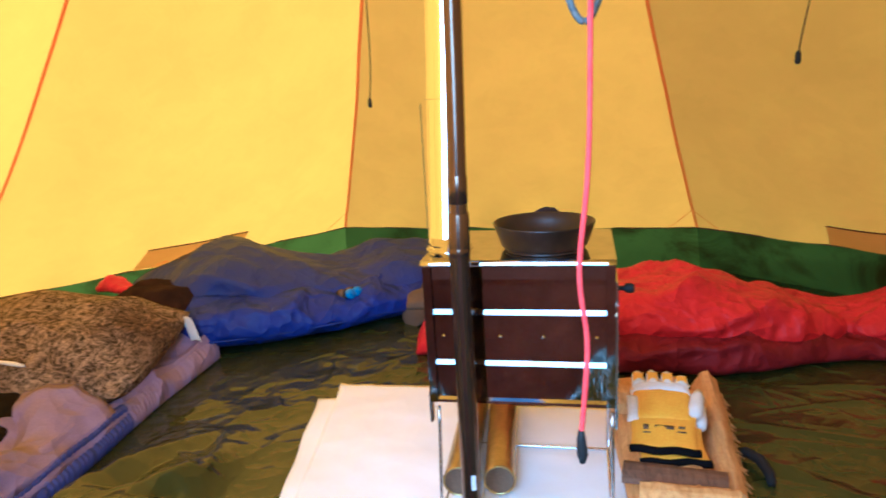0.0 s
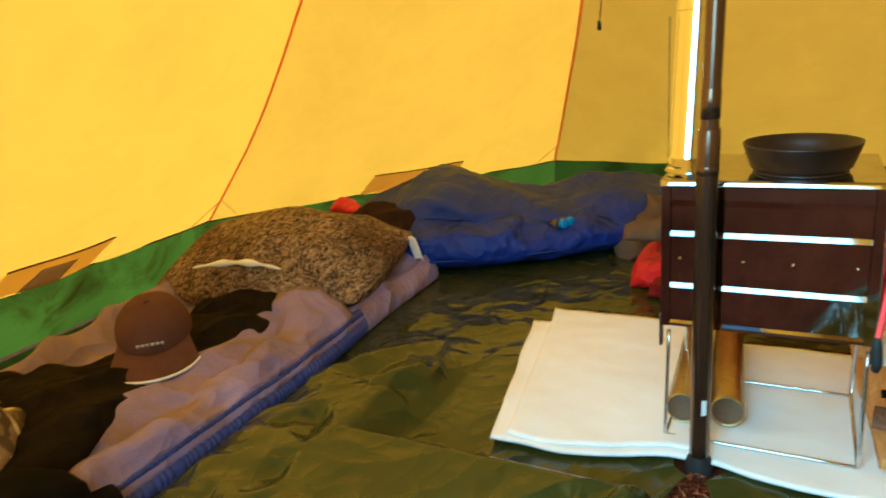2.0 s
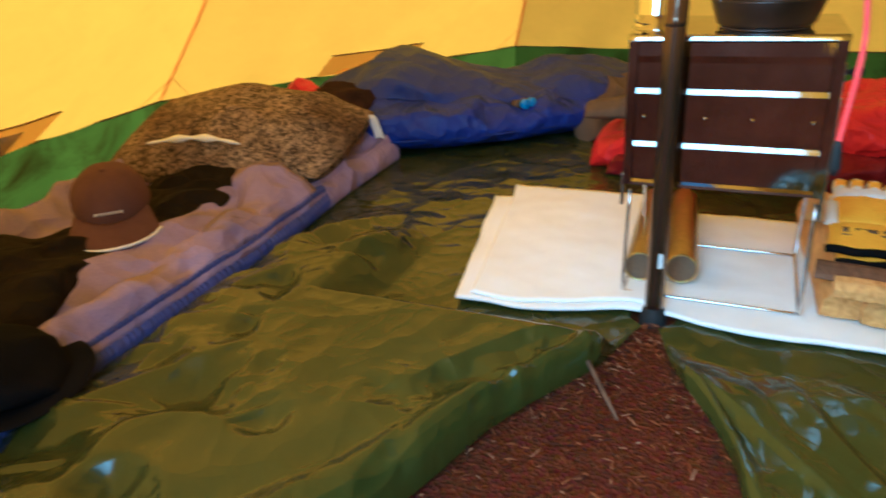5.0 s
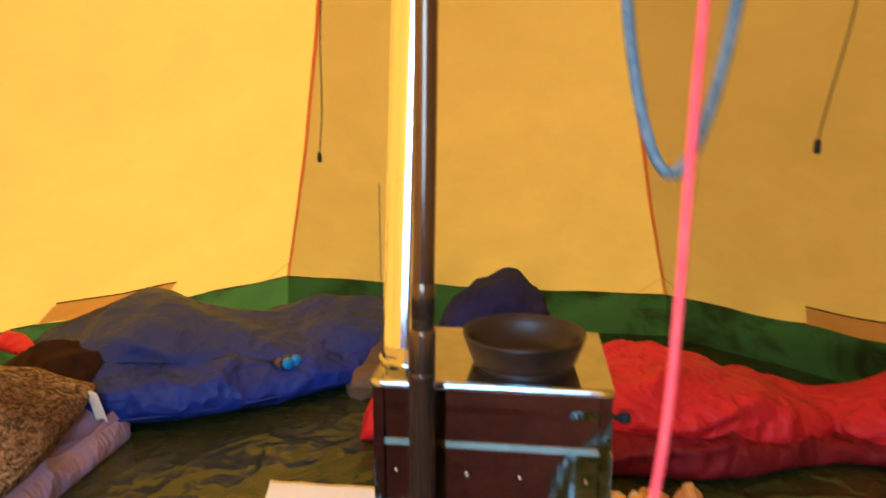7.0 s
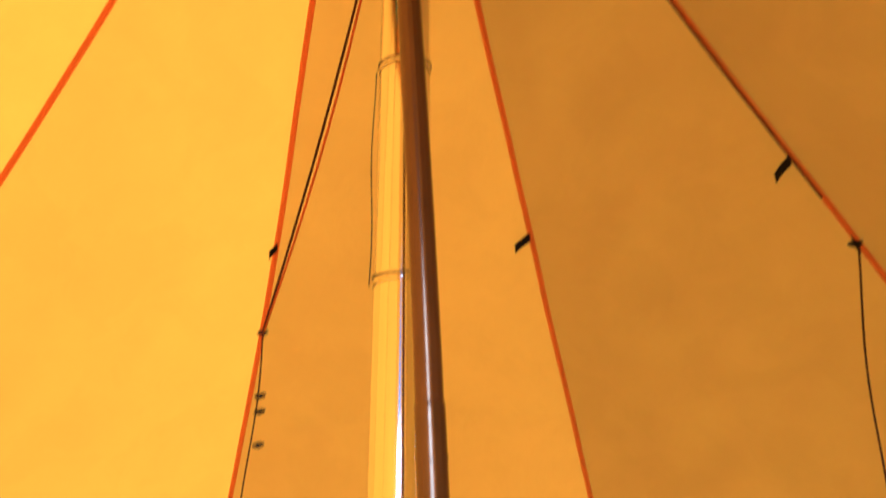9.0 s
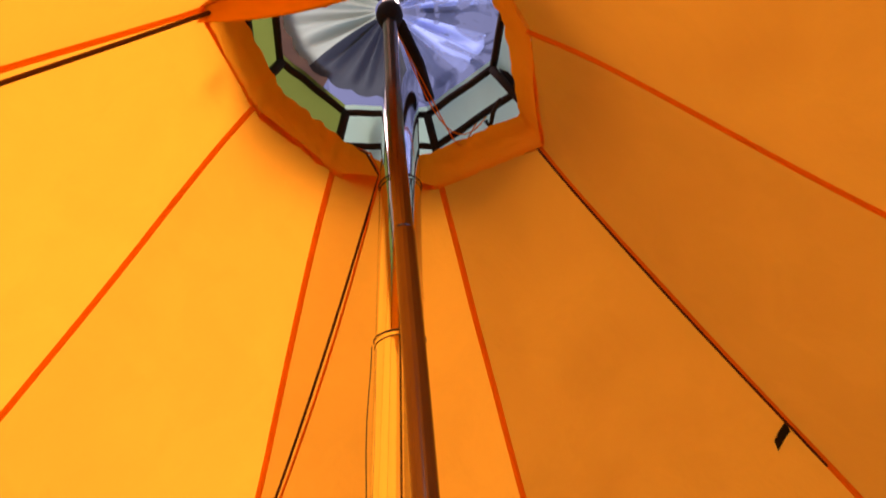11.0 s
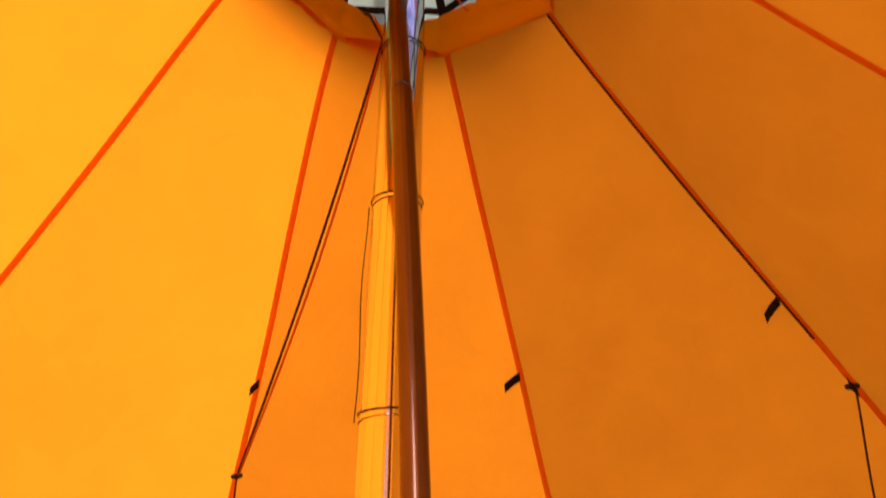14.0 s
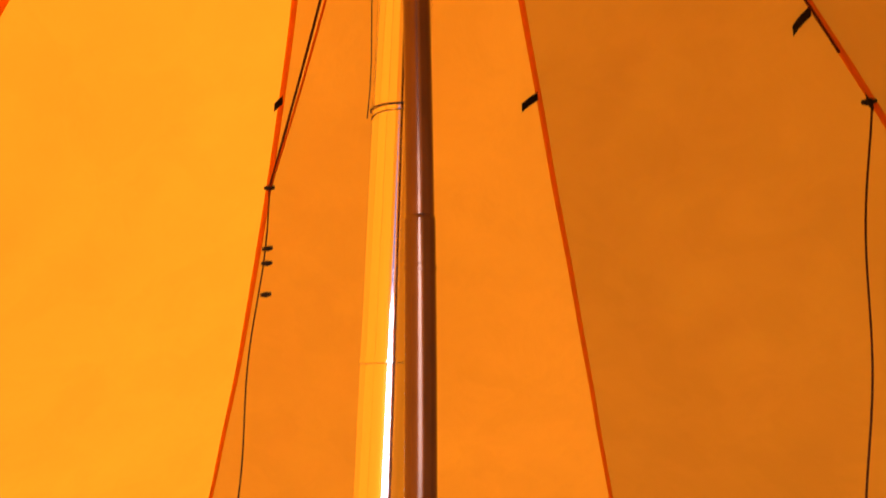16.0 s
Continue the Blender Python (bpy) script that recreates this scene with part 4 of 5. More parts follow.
part("shell", turned(lathe([(0.0365, 0.0), (0.0378, 0.001), (0.038, 0.006), (0.0372, 0.012), (0.0372, L - 0.02), (0.0350, L - 0.018), (0.0350, L), (0.0340, L), (0.0340, 0.0), (0.0365, 0.0)], 36), Matrix.Translation((-0.052, 0.12, 0.065)) @ Matrix.Rotation(radians(3), 4, "Z") @ Matrix.Rotation(radians(-90), 4, "X")), BRASSY, spare)
part("inner_roll", turned(lathe([(0.0315, 0.012), (0.0320, 0.010), (0.0325, 0.012), (0.0325, L - 0.01), (0.0315, L - 0.01), (0.0315, 0.012)], 30), Matrix.Translation((-0.052, 0.12, 0.065)) @ Matrix.Rotation(radians(3), 4, "Z") @ Matrix.Rotation(radians(-90), 4, "X")), STEEL_D, spare)
# open pipe end: an added dark disc stands in for the shade inside
part("bore_shade_disc", turned(lathe([(0.0001, 0.004), (0.0338, 0.003)], 24), Matrix.Translation((-0.052, 0.12, 0.065)) @ Matrix.Rotation(radians(3), 4, "Z") @ Matrix.Rotation(radians(-90), 4, "X")), KHAKI, spare)
copy_thing(spare, pose(0.042, 0.135, 0.026, 0, 0, 2))

# ---- firewood with work gloves ----
def billet(name_loc, ang, length, w, h, label, seed, mats):
    x, y, z = name_loc
    t = thing("firewood_log", (x, y, z), label, "firewood", "firewood stack")
    m = Matrix.Translation((x, y, z)) @ Matrix.Rotation(radians(ang), 4, "Z")
    sec = [(-0.5, 0.05), (-0.46, 0.55), (-0.2, 0.95), (0.1, 1.0), (0.42, 0.75), (0.5, 0.12), (0.25, 0.0), (-0.25, 0.0)]

    def fn(u, v):
        k = u * len(sec)
        i = int(k) % len(sec)
        f = k - int(k)
        a, b = sec[i], sec[(i + 1) % len(sec)]
        p = (a[0] + (b[0] - a[0]) * f, a[1] + (b[1] - a[1]) * f)
        wob = 1 + 0.10 * nz(u * 6 + seed, v * 2.5, seed) + 0.04 * nz(u * 20 + seed, v * 9)
        return m @ Vector((p[0] * w * wob, (v - 0.5) * length, max(0.0, p[1] * h * wob)))
    n = 48
    vs, fs = grid(fn, n, 26, wrap=True)
    body = part("split_body", (vs, fs), mats[0], t)
    for j, rev in ((0, True), (25, False)):
        ring = [vs[j * n + i] for i in range(n)]
        c = tuple(sum(q[d] for q in ring) / n for d in range(3))
        part("cut_end", (ring + [c], [((i + 1) % n, i, n) if rev else (i, (i + 1) % n, n) for i in range(n)]), SPLIT, t, "pale sawn end")
    return t


billet((0.375, 0.37, 0.026), 3, 0.60, 0.115, 0.075, "split firewood log with brown bark on white cloth", 1.0, (SPLIT,))
billet((0.475, 0.36, 0.026), -2, 0.62, 0.105, 0.085, "split birch firewood log on white cloth", 4.0, (SPLIT,))
fringed = billet((0.565, 0.40, 0.010), -4, 0.62, 0.080, 0.095, "golden firewood log with frayed bark on groundsheet", 7.0, (SPLIT,))
for i in range(26):
    y = 0.16 + 0.019 * i
    x = 0.603 + 0.07 * (y - 0.40)
    part("bark_shred", tube([(x - 0.016, y, 0.070), (x, y + 0.003, 0.064 + 0.004 * math.sin(i * 2.1)), (x + 0.014 + 0.006 * math.sin(i * 1.7), y + 0.004, 0.050)], [0.005, 0.0045, 0.0015], 5), SPLIT, fringed)
billet((0.425, 0.455, 0.104), 84, 0.24, 0.10, 0.055, "split firewood piece lying under a pair of gloves", 15.0, (SPLIT,))
billet((0.43, 0.125, 0.098), 82, 0.22, 0.075, 0.022, "short split kindling piece lying across firewood", 9.0, (BARK,))
billet((0.45, 0.045, 0.096), 86, 0.20, 0.060, 0.035, "short pale kindling piece lying across firewood", 12.0, (SPLIT,))


def glove(loc, ang, tilt, label):
    x, y, z = loc
    g = thing("work_glove", loc, label, "glove", "pair of gloves")
    m = Matrix.Translation(loc) @ Matrix.Rotation(radians(ang), 4, "Z") @ Matrix.Rotation(radians(tilt), 4, "X")
    part("cuff", cushion(0.158, 0.125, 0.022, m @ Matrix.Translation((0, -0.108, 0)), 0.004, 1.0, 9, 24, 10), LEATHER, g, "yellow leather cuff")
    part("cuff_trim", tube([m @ Vector((-0.078 + 0.156 * i / 12, -0.166 + 0.003 * math.sin(i), 0.002)) for i in range(13)], 0.0095, 8), BLK_F, g, "black cuff binding")
    part("palm", cushion(0.145, 0.125, 0.032, m @ Matrix.Translation((0, -0.012, 0.002)), 0.005, 3.0, 9, 24, 6), LEATHER, g, "yellow leather back")
    part("knuckle_band", cushion(0.148, 0.040, 0.030, m @ Matrix.Translation((0, 0.048, 0.004)), 0.002, 3.0, 12, 16, 6), PALE, g, "pale cotton knuckle band")
    part("side_gusset", cushion(0.030, 0.100, 0.026, m @ Matrix.Translation((-0.068, -0.030, 0.003)), 0.002, 3.0, 12, 16, 5), PALE, g, "pale cotton side")
    for fx, fl in ((-0.052, 0.080), (-0.018, 0.088), (0.017, 0.084), (0.050, 0.066)):
        finger = part("finger", tube([m @ Vector((fx * (1 + 0.02 * j), 0.055 + fl * j / 6, 0.002 - 0.002 * j)) for j in range(6)], [0.0165, 0.0175, 0.0170, 0.0165, 0.0150, 0.008], 12), PALE, g, "pale cotton finger")
        part("finger_patch", cushion(0.027, fl * 0.46, 0.008, m @ Matrix.Translation((fx * 1.04, 0.055 + fl * 0.34, 0.0125)), 0.001, 2.0, 12, 10, 5), LEATHER, finger, "yellow leather finger patch")
    part("thumb", tube([m @ Vector((0.074 + 0.004 * j, -0.050 + 0.024 * j, 0.004)) for j in range(5)], [0.014, 0.018, 0.0175, 0.016, 0.008], 12), PALE, g, "pale cotton thumb")
    for x0, x1, y0, y1 in ((-0.046, -0.034, -0.108, -0.092), (-0.020, 0.024, -0.106, -0.093), (0.034, 0.048, -0.100, -0.094), (-0.046, -0.030, -0.120, -0.117), (0.030, 0.050, -0.114, -0.111)):
        part("print_bar", turned(box(x0, x1, y0, y1, 0.0095, 0.0125, 0.0003), m), KHAKI, g)
    return g


glove((0.432, 0.345, 0.142), 3, 13, "yellow and white leather work glove lying on firewood")
glove((0.425, 0.352, 0.172), -3, 15, "upper yellow and white work glove with black binding")
strapb = thing("loose_strap", (0.66, 0.32, 0.006), "short black strap lying curled on the groundsheet", "strap")
part("strap_band", tube([(0.60, 0.40, 0.012), (0.635, 0.385, 0.030), (0.66, 0.345, 0.032), (0.672, 0.30, 0.018), (0.668, 0.27, 0.012)], [0.012, 0.013, 0.014, 0.013, 0.010], 8), BLACK, strapb)

# ---- sleeping bags ----
bag = thing("sleeping_bag", (-0.95, 1.35, 0.004), "crumpled blue sleeping bag lying along the tent wall", "sleeping bag")
part("bag_body", heap([(-1.72, 1.12, 0.20, 0.16), (-1.50, 1.28, 0.30, 0.27), (-1.30, 1.38, 0.34, 0.36), (-1.08, 1.48, 0.36, 0.28), (-0.85, 1.60, 0.36, 0.22), (-0.62, 1.72, 0.33, 0.26), (-0.42, 1.86, 0.24, 0.23), (-0.25, 1.95, 0.16, 0.16)], 90, 150, 0.030, 4.2, 3.0), BLUE_G, bag)
part("bag_edge", heap([(-1.54, 1.03, 0.16, 0.16), (-1.29, 1.12, 0.25, 0.23), (-1.05, 1.22, 0.27, 0.22), (-0.83, 1.37, 0.26, 0.20), (-0.63, 1.55, 0.24, 0.20), (-0.47, 1.72, 0.16, 0.16)], 60, 140, 0.024, 6, 7.0, flat=2.0), BLUE, bag, "brighter blue quilted side")
part("seam_line", tube([Vector(spline([(-1.45, 0.86, 0.075), (-1.2, 0.885, 0.085), (-0.98, 0.975, 0.085), (-0.72, 1.135, 0.085), (-0.48, 1.36, 0.080)], i / 30)) for i in range(31)], 0.004, 6), BLUE_G, bag)
bag_r = thing("sleeping_bag", (0.6, 1.15, 0.004), "crumpled red sleeping bag lying behind the stove", "sleeping bag")
part("bag_body", heap([(-0.38, 1.06, 0.10, 0.16), (-0.15, 1.10, 0.18, 0.20), (0.12, 1.14, 0.22, 0.23), (0.42, 1.16, 0.25, 0.27), (0.66, 1.17, 0.26, 0.285), (0.92, 1.22, 0.22, 0.20), (1.10, 1.28, 0.18, 0.15), (1.32, 1.22, 0.22, 0.20), (1.60, 1.10, 0.22, 0.20), (1.80, 1.02, 0.12, 0.12)], 90, 180, 0.036, 6.5, 11.0), RED, bag_r)
# same red nylon, darkened in colour for the shade low on the bag
part("bag_underside", heap([(-0.30, 0.96, 0.06, 0.10), (0.05, 0.97, 0.10, 0.12), (0.45, 0.97, 0.12, 0.15), (0.72, 0.98, 0.12, 0.14), (0.95, 1.07, 0.10, 0.10), (1.2, 1.10, 0.08, 0.09), (1.6, 0.98, 0.08, 0.08)], 48, 110, 0.020, 9, 21.0), RED_SHADE, bag_r, "underside in shade-darkened red")
ksack = thing("stuff_sack", (-0.40, 1.42, 0.004), "crumpled khaki brown clothing heap beside sleeping bags", "clothing")
part("cloth_body", heap([(-0.47, 1.34, 0.07, 0.10), (-0.40, 1.50, 0.11, 0.19), (-0.34, 1.66, 0.12, 0.22), (-0.28, 1.80, 0.08, 0.12)], 44, 50, 0.03, 10, 31.0), KHAKI, ksack)
khat = thing("folded_jumper", (-0.30, 1.10, 0.18), "grey brown jumper folded over a red sleeping bag", "clothing")
part("cloth_body", turned(heap([(-0.40, 1.03, 0.05, 0.05), (-0.31, 1.05, 0.09, 0.07), (-0.2, 1.08, 0.09, 0.07), (-0.08, 1.1, 0.06, 0.05)], 40, 40, 0.016, 11, 33.0), Matrix.Translation((0, 0, 0.185))), KHAKI, khat)
sack = thing("fleece_hat", (0.10, 1.86, 0.004), "dark navy fleece heap standing against the tent wall", "clothing")
part("hat_body", heap([(-0.26, 1.78, 0.11, 0.17), (-0.13, 1.81, 0.17, 0.28), (0.01, 1.85, 0.20, 0.37), (0.11, 1.87, 0.19, 0.375), (0.21, 1.89, 0.15, 0.29), (0.30, 1.90, 0.09, 0.15)], 60, 70, 0.026, 8, 41.0, ends=0.22), NAVY, sack)

# small canister with two blue caps on the blue bag
can = thing("canister_pair", (-0.68, 1.24, 0.118), "pair of small dark canisters with blue caps on sleeping bag", "canister")
for dx in (-0.018, 0.018):
    m = Matrix.Translation((-0.700 + dx * 0.5, 1.265 + dx * 0.9, 0.172)) @ Matrix.Rotation(radians(62), 4, "Z") @ Matrix.Rotation(radians(80), 4, "X")
    body_c = part("canister_body", turned(lathe([(0.0001, -0.045), (0.018, -0.044), (0.0195, -0.038), (0.0195, 0.02), (0.018, 0.022)], 24), m), RUBBER, can)
    part("blue_cap", turned(lathe([(0.0200, 0.018), (0.0205, 0.02), (0.0205, 0.034), (0.018, 0.038), (0.0001, 0.039)], 24), m), BLUE_P, can, "bright blue cap")
    part("paper_label", turned(lathe([(0.0198, -0.03), (0.0200, -0.03), (0.0200, 0.004), (0.0198, 0.004)], 24), m), KHAKI, can, "tan paper label")

# lilac sleeping bag opened out on the left, with its quilted border
lil = thing("sleeping_bag", (-1.6, -0.1, 0.004), "opened lilac grey sleeping bag with blue quilted border", "sleeping bag")


def right_edge(v):
    return spline([(-1.13, 0.96), (-1.12, 0.52), (-1.085, 0.10), (-1.075, -0.35), (-1.06, -0.75), (-0.98, -1.15), (-0.93, -1.5)], v)


def left_edge(v):
    return spline([(-1.42, 1.00), (-1.80, 0.62), (-1.98, 0.20), (-1.88, -0.25), (-1.84, -0.75), (-1.78, -1.15), (-1.62, -1.5)], v)


def lil_fn(u, v):
    a, b = right_edge(v), left_edge(v)
    x, y = a[0] + (b[0] - a[0]) * u, a[1] + (b[1] - a[1]) * u
    edge = smooth(0.0, 0.06, min(u, 1 - u)) * smooth(0.0, 0.03, min(v, 1 - v))
    z = 0.030 + 0.035 * edge + 0.038 * math.exp(-(u / 0.12) ** 2) + 0.030 * ridge(x * 3.2, y * 3.2, 2.0) ** 2 * edge + 0.012 * nz(x * 9, y * 9) * edge
    z += 0.050 * math.exp(-((u - 0.30) / 0.10) ** 2) * smooth(0.75, 0.55, v) + 0.085 * math.exp(-((u - 0.90) / 0.07) ** 2) * smooth(0.2, 0.3, v) * smooth(0.85, 0.6, v)
    return (x, y, z)


part("open_shell", thicken(grid(lil_fn, 90, 150), 0.026), LILAC, lil)


def border(u, v):
    """Ribbed side wall of the padded edge."""
    a = right_edge(v)
    c = 2 * math.pi * u
    g = abs(math.sin(v * 400 + 4 * nz(v * 40, 0))) ** 0.7
    w = 0.026 * (0.78 + 0.22 * g + 0.22 * nz(v * 9, 1.0))
    h = 0.042 * (0.97 + 0.03 * g + 0.20 * nz(v * 14, 3.0))
    e = smooth(0, 0.02, v)
    w -= 0.020 * math.exp(-((c - 0.45) / 0.28) ** 2) * smooth(0.18, 0.26, v)
    return (a[0] - 0.020 + w * math.cos(c) * e + 0.008 * (1 - math.sin(c)), a[1] + 0.004 * math.sin(c), 0.005 + h * (1 + math.sin(c)) * e)


part("quilted_border", grid(lambda u, v: border(u, 0.22 + 0.78 * v), 24, 800, wrap=True), LILAC_P, lil, "blue grey ribbed border")
part("head_edge", grid(lambda u, v: border(u, 0.225 * v), 24, 120, wrap=True), LILAC, lil, "plain lilac edge")


def lapel(u, v):
    """The upper layer turned back towards the middle."""
    t = 0.24 + 0.70 * v
    a, b = right_edge(t), left_edge(t)
    s = 0.012 + (0.165 + 0.17 * smooth(0.16, 0.02, v) + 0.03 * math.sin(11 * v)) * u
    x, y = a[0] + (b[0] - a[0]) * s, a[1] + (b[1] - a[1]) * s
    z = 0.092 + 0.030 * math.sin(math.pi * min(1, u * 1.1)) + 0.060 * smooth(0.14, 0.03, v) * smooth(0.2, 0.8, u) + 0.022 * ridge(x * 5, y * 5, 8.0) * smooth(0, 0.2, u) + 0.008 * nz(x * 13, y * 13)
    return (x, y, z)


part("turned_back_layer", thicken(grid(lapel, 36, 90), 0.03), LILAC, lil, "lilac layer turned back")

pil = thing("pillow", (-1.58, 0.70, 0.08), "plump pillow in brown leaf-print cover on lilac sleeping bag", "pillow")
pm = Matrix.Translation((-1.575, 0.575, 0.165)) @ Matrix.Rotation(radians(8), 4, "Z") @ Matrix.Rotation(radians(8), 4, "X")
part("printed_cover", cushion(0.90, 0.61, 0.37, pm, 0.026, 2.0, 3.6, 110, 2.8, 0.03, 0.07), LEAF, pil)
slit = [pm @ Vector((-0.20 + 0.36 * t, -0.272 + 0.022 * math.sin(math.pi * t), 0.098 + 0.022 * math.sin(2.2 * t + 0.3))) for t in [i / 20 for i in range(21)]]
part("white_inner", tube(slit, [0.004 + 0.012 * math.sin(math.pi * i / 20) * (0.6 + 0.4 * math.cos(i)) for i in range(21)], 8), WHITE, pil, "white inner pillow showing at the opening")

fur = thing("fur_cushion", (-1.40, 1.06, 0.004), "dark brown fur cushion with white tag beside pillow", "cushion")
part("fur_body", heap([(-1.66, 1.08, 0.10, 0.17), (-1.53, 1.07, 0.15, 0.26), (-1.36, 1.02, 0.17, 0.26), (-1.20, 0.97, 0.13, 0.19)], 60, 50, 0.02, 11, 51.0, ends=0.25), FUR, fur)
part("white_tag", thicken(grid(lambda u, v: (-1.195 + 0.045 * u + 0.04 * v, 0.845 - 0.01 * u - 0.02 * v, 0.205 - 0.080 * v + 0.008 * math.sin(3 * u)), 6, 8), 0.003), WHITE, fur, "white paper tag")
redt = thing("red_cloth", (-1.68, 1.20, 0.20), "small bright red cloth lying on dark fur cushion", "cloth")
part("cloth_body", turned(heap([(-1.78, 1.16, 0.03, 0.04), (-1.72, 1.17, 0.045, 0.07), (-1.66, 1.15, 0.04, 0.05), (-1.60, 1.13, 0.03, 0.03), (-1.52, 1.12, 0.02, 0.025)], 26, 30, 0.012, 14, 61.0), Matrix.Translation((0, 0, 0.20))), RED, redt)

jac = thing("fleece_jacket", (-1.55, -0.2, 0.06), "dark brown fleece jacket crumpled on lilac sleeping bag", "jacket")
part("jacket_body", heap([(-1.40, 0.30, 0.12, 0.08), (-1.46, 0.08, 0.15, 0.09), (-1.52, -0.16, 0.17, 0.07), (-1.52, -0.40, 0.22, 0.11), (-1.47, -0.66, 0.27, 0.135), (-1.54, -0.90, 0.26, 0.12), (-1.66, -1.15, 0.22, 0.10)], 60, 110, 0.036, 7, 71.0, z0=0.05), FLEECE, jac)
part("sleeve", heap([(-1.80, -0.36, 0.05, 0.08), (-1.76, -0.48, 0.06, 0.12), (-1.73, -0.62, 0.07, 0.13), (-1.77, -0.80, 0.07, 0.12), (-1.80, -0.98, 0.06, 0.10)], 36, 60, 0.022, 10, 73.0, z0=0.06), FLEECE, jac)

hat = thing("baseball_cap", (-1.48, -0.10, 0.19), "brown cotton baseball cap with white-edged brim on jacket", "cap")
hm = Matrix.Translation((-1.47, -0.14, 0.195)) @ Matrix.Rotation(radians(44), 4, "Z") @ Matrix.Rotation(radians(16), 4, "X") @ Matrix.Scale(1.14, 4)


def dome(u, v):
    a, b = 2 * math.pi * u, v * math.pi / 2
    r = 0.098 * math.cos(b) ** 0.8
    return hm @ Vector((r * math.cos(a) * (0.93), r * math.sin(a) * 1.06, 0.004 + 0.088 * math.sin(b) + 0.0015 * math.cos(6 * a) * math.cos(b)))


part("crown", grid(dome, 60, 20, wrap=True), CAPB, hat)
part("crown_button", turned(lathe([(0.008, 0.0), (0.006, 0.004), (0.0001, 0.006)], 12), hm @ Matrix.Translation((0, 0, 0.091))), CAPB, hat)


def brim(u, v):
    a = math.pi * (1.12 + 0.76 * u)
    r0 = Vector((0.092 * math.cos(a) * 0.95, 0.098 * math.sin(a) * 1.02, 0.010))
    r1 = Vector((0.112 * math.cos(a), -0.072 + 0.122 * math.sin(a), -0.004 - 0.020 * abs(math.cos(a)) ** 2 + 0.004))
    return hm @ r0.lerp(r1, v)


part("brim", thicken(grid(brim, 30, 8), 0.004), CAPB, hat)
part("brim_piping", tube([brim(i / 30, 1.0) for i in range(31)], 0.0042, 8), WHITE, hat, "white piping")
for i in range(6):
    part("print_bar", turned(box(-0.032 + 0.011 * i, -0.024 + 0.011 * i, -0.1005, -0.0985, 0.030, 0.038, 0.0004), hm), CREAM, hat)

pouch = thing("camouflage_cap", (-1.52, -0.72, 0.20), "crumpled camouflage-print cotton cap on dark jacket", "cap")
part("cap_body", turned(heap([(-1.60, -0.62, 0.07, 0.05), (-1.50, -0.68, 0.12, 0.08), (-1.39, -0.73, 0.12, 0.075), (-1.29, -0.76, 0.08, 0.04)], 60, 60, 0.030, 13, 81.0, ends=0.25), Matrix.Translation((0, 0, 0.135))), CAMO, pouch)
part("cap_brim", thicken(grid(lambda u, v: (-1.54 + 0.20 * u + 0.03 * v, -0.76 - 0.055 * u - 0.07 * v * math.sin(math.pi * u) ** 0.5, 0.165 - 0.03 * v + 0.008 * math.sin(3 * u)), 16, 6), 0.005), CAMO, pouch)
blk = thing("felt_hat", (-1.15, -0.75, 0.06), "round black felt hat lying beside dark jacket", "hat")
part("hat_crown", heap([(-1.30, -0.92, 0.08, 0.06), (-1.22, -0.87, 0.12, 0.10), (-1.13, -0.81, 0.135, 0.115), (-1.05, -0.76, 0.12, 0.095), (-0.99, -0.72, 0.07, 0.05)], 48, 48, 0.012, 9, 91.0, z0=0.09, ends=0.3), BLK_F, blk)
part("hat_brim", heap([(-1.34, -0.94, 0.10, 0.020), (-1.24, -0.87, 0.15, 0.022), (-1.13, -0.80, 0.165, 0.022), (-1.03, -0.73, 0.15, 0.020), (-0.97, -0.69, 0.09, 0.018)], 40, 40, 0.006, 9, 92.0, z0=0.085, ends=0.3), BLK_F, blk)
dk = thing("dark_clothing", (-1.62, 0.28, 0.08), "dark olive clothing tucked below the pillow", "clothing")
part("cloth_body", heap([(-1.70, 0.22, 0.08, 0.09), (-1.58, 0.25, 0.12, 0.10), (-1.42, 0.24, 0.12, 0.09), (-1.30, 0.22, 0.08, 0.08)], 44, 50, 0.03, 9, 95.0, z0=0.05), FLEECE, dk)

# ---- dark bag with coloured edging on the right ----
rbag = thing("rucksack", (1.12, 0.20, 0.004), "dark navy rucksack with red and orange edging on groundsheet", "rucksack")
part("bag_body", heap([(1.14, 0.44, 0.10, 0.09), (1.13, 0.33, 0.15, 0.18), (1.14, 0.18, 0.18, 0.25), (1.14, -0.05, 0.19, 0.26), (1.14, -0.28, 0.17, 0.22), (1.14, -0.45, 0.10, 0.12)], 48, 70, 0.025, 8, 101.0), BLK_F, rbag)
part("orange_edging", tube([Vector(spline([(1.00, 0.40, 0.07), (0.970, 0.32, 0.05), (0.945, 0.18, 0.035), (0.93, -0.05, 0.03), (0.945, -0.28, 0.03)], i / 24)) for i in range(25)], 0.014, 8), ORANGE, rbag, "orange edging")
part("red_edging", tube([Vector(spline([(1.00, 0.39, 0.09), (1.06, 0.45, 0.11), (1.14, 0.48, 0.12), (1.22, 0.47, 0.11)], i / 16)) for i in range(17)], 0.020, 8), RED, rbag, "red edging")

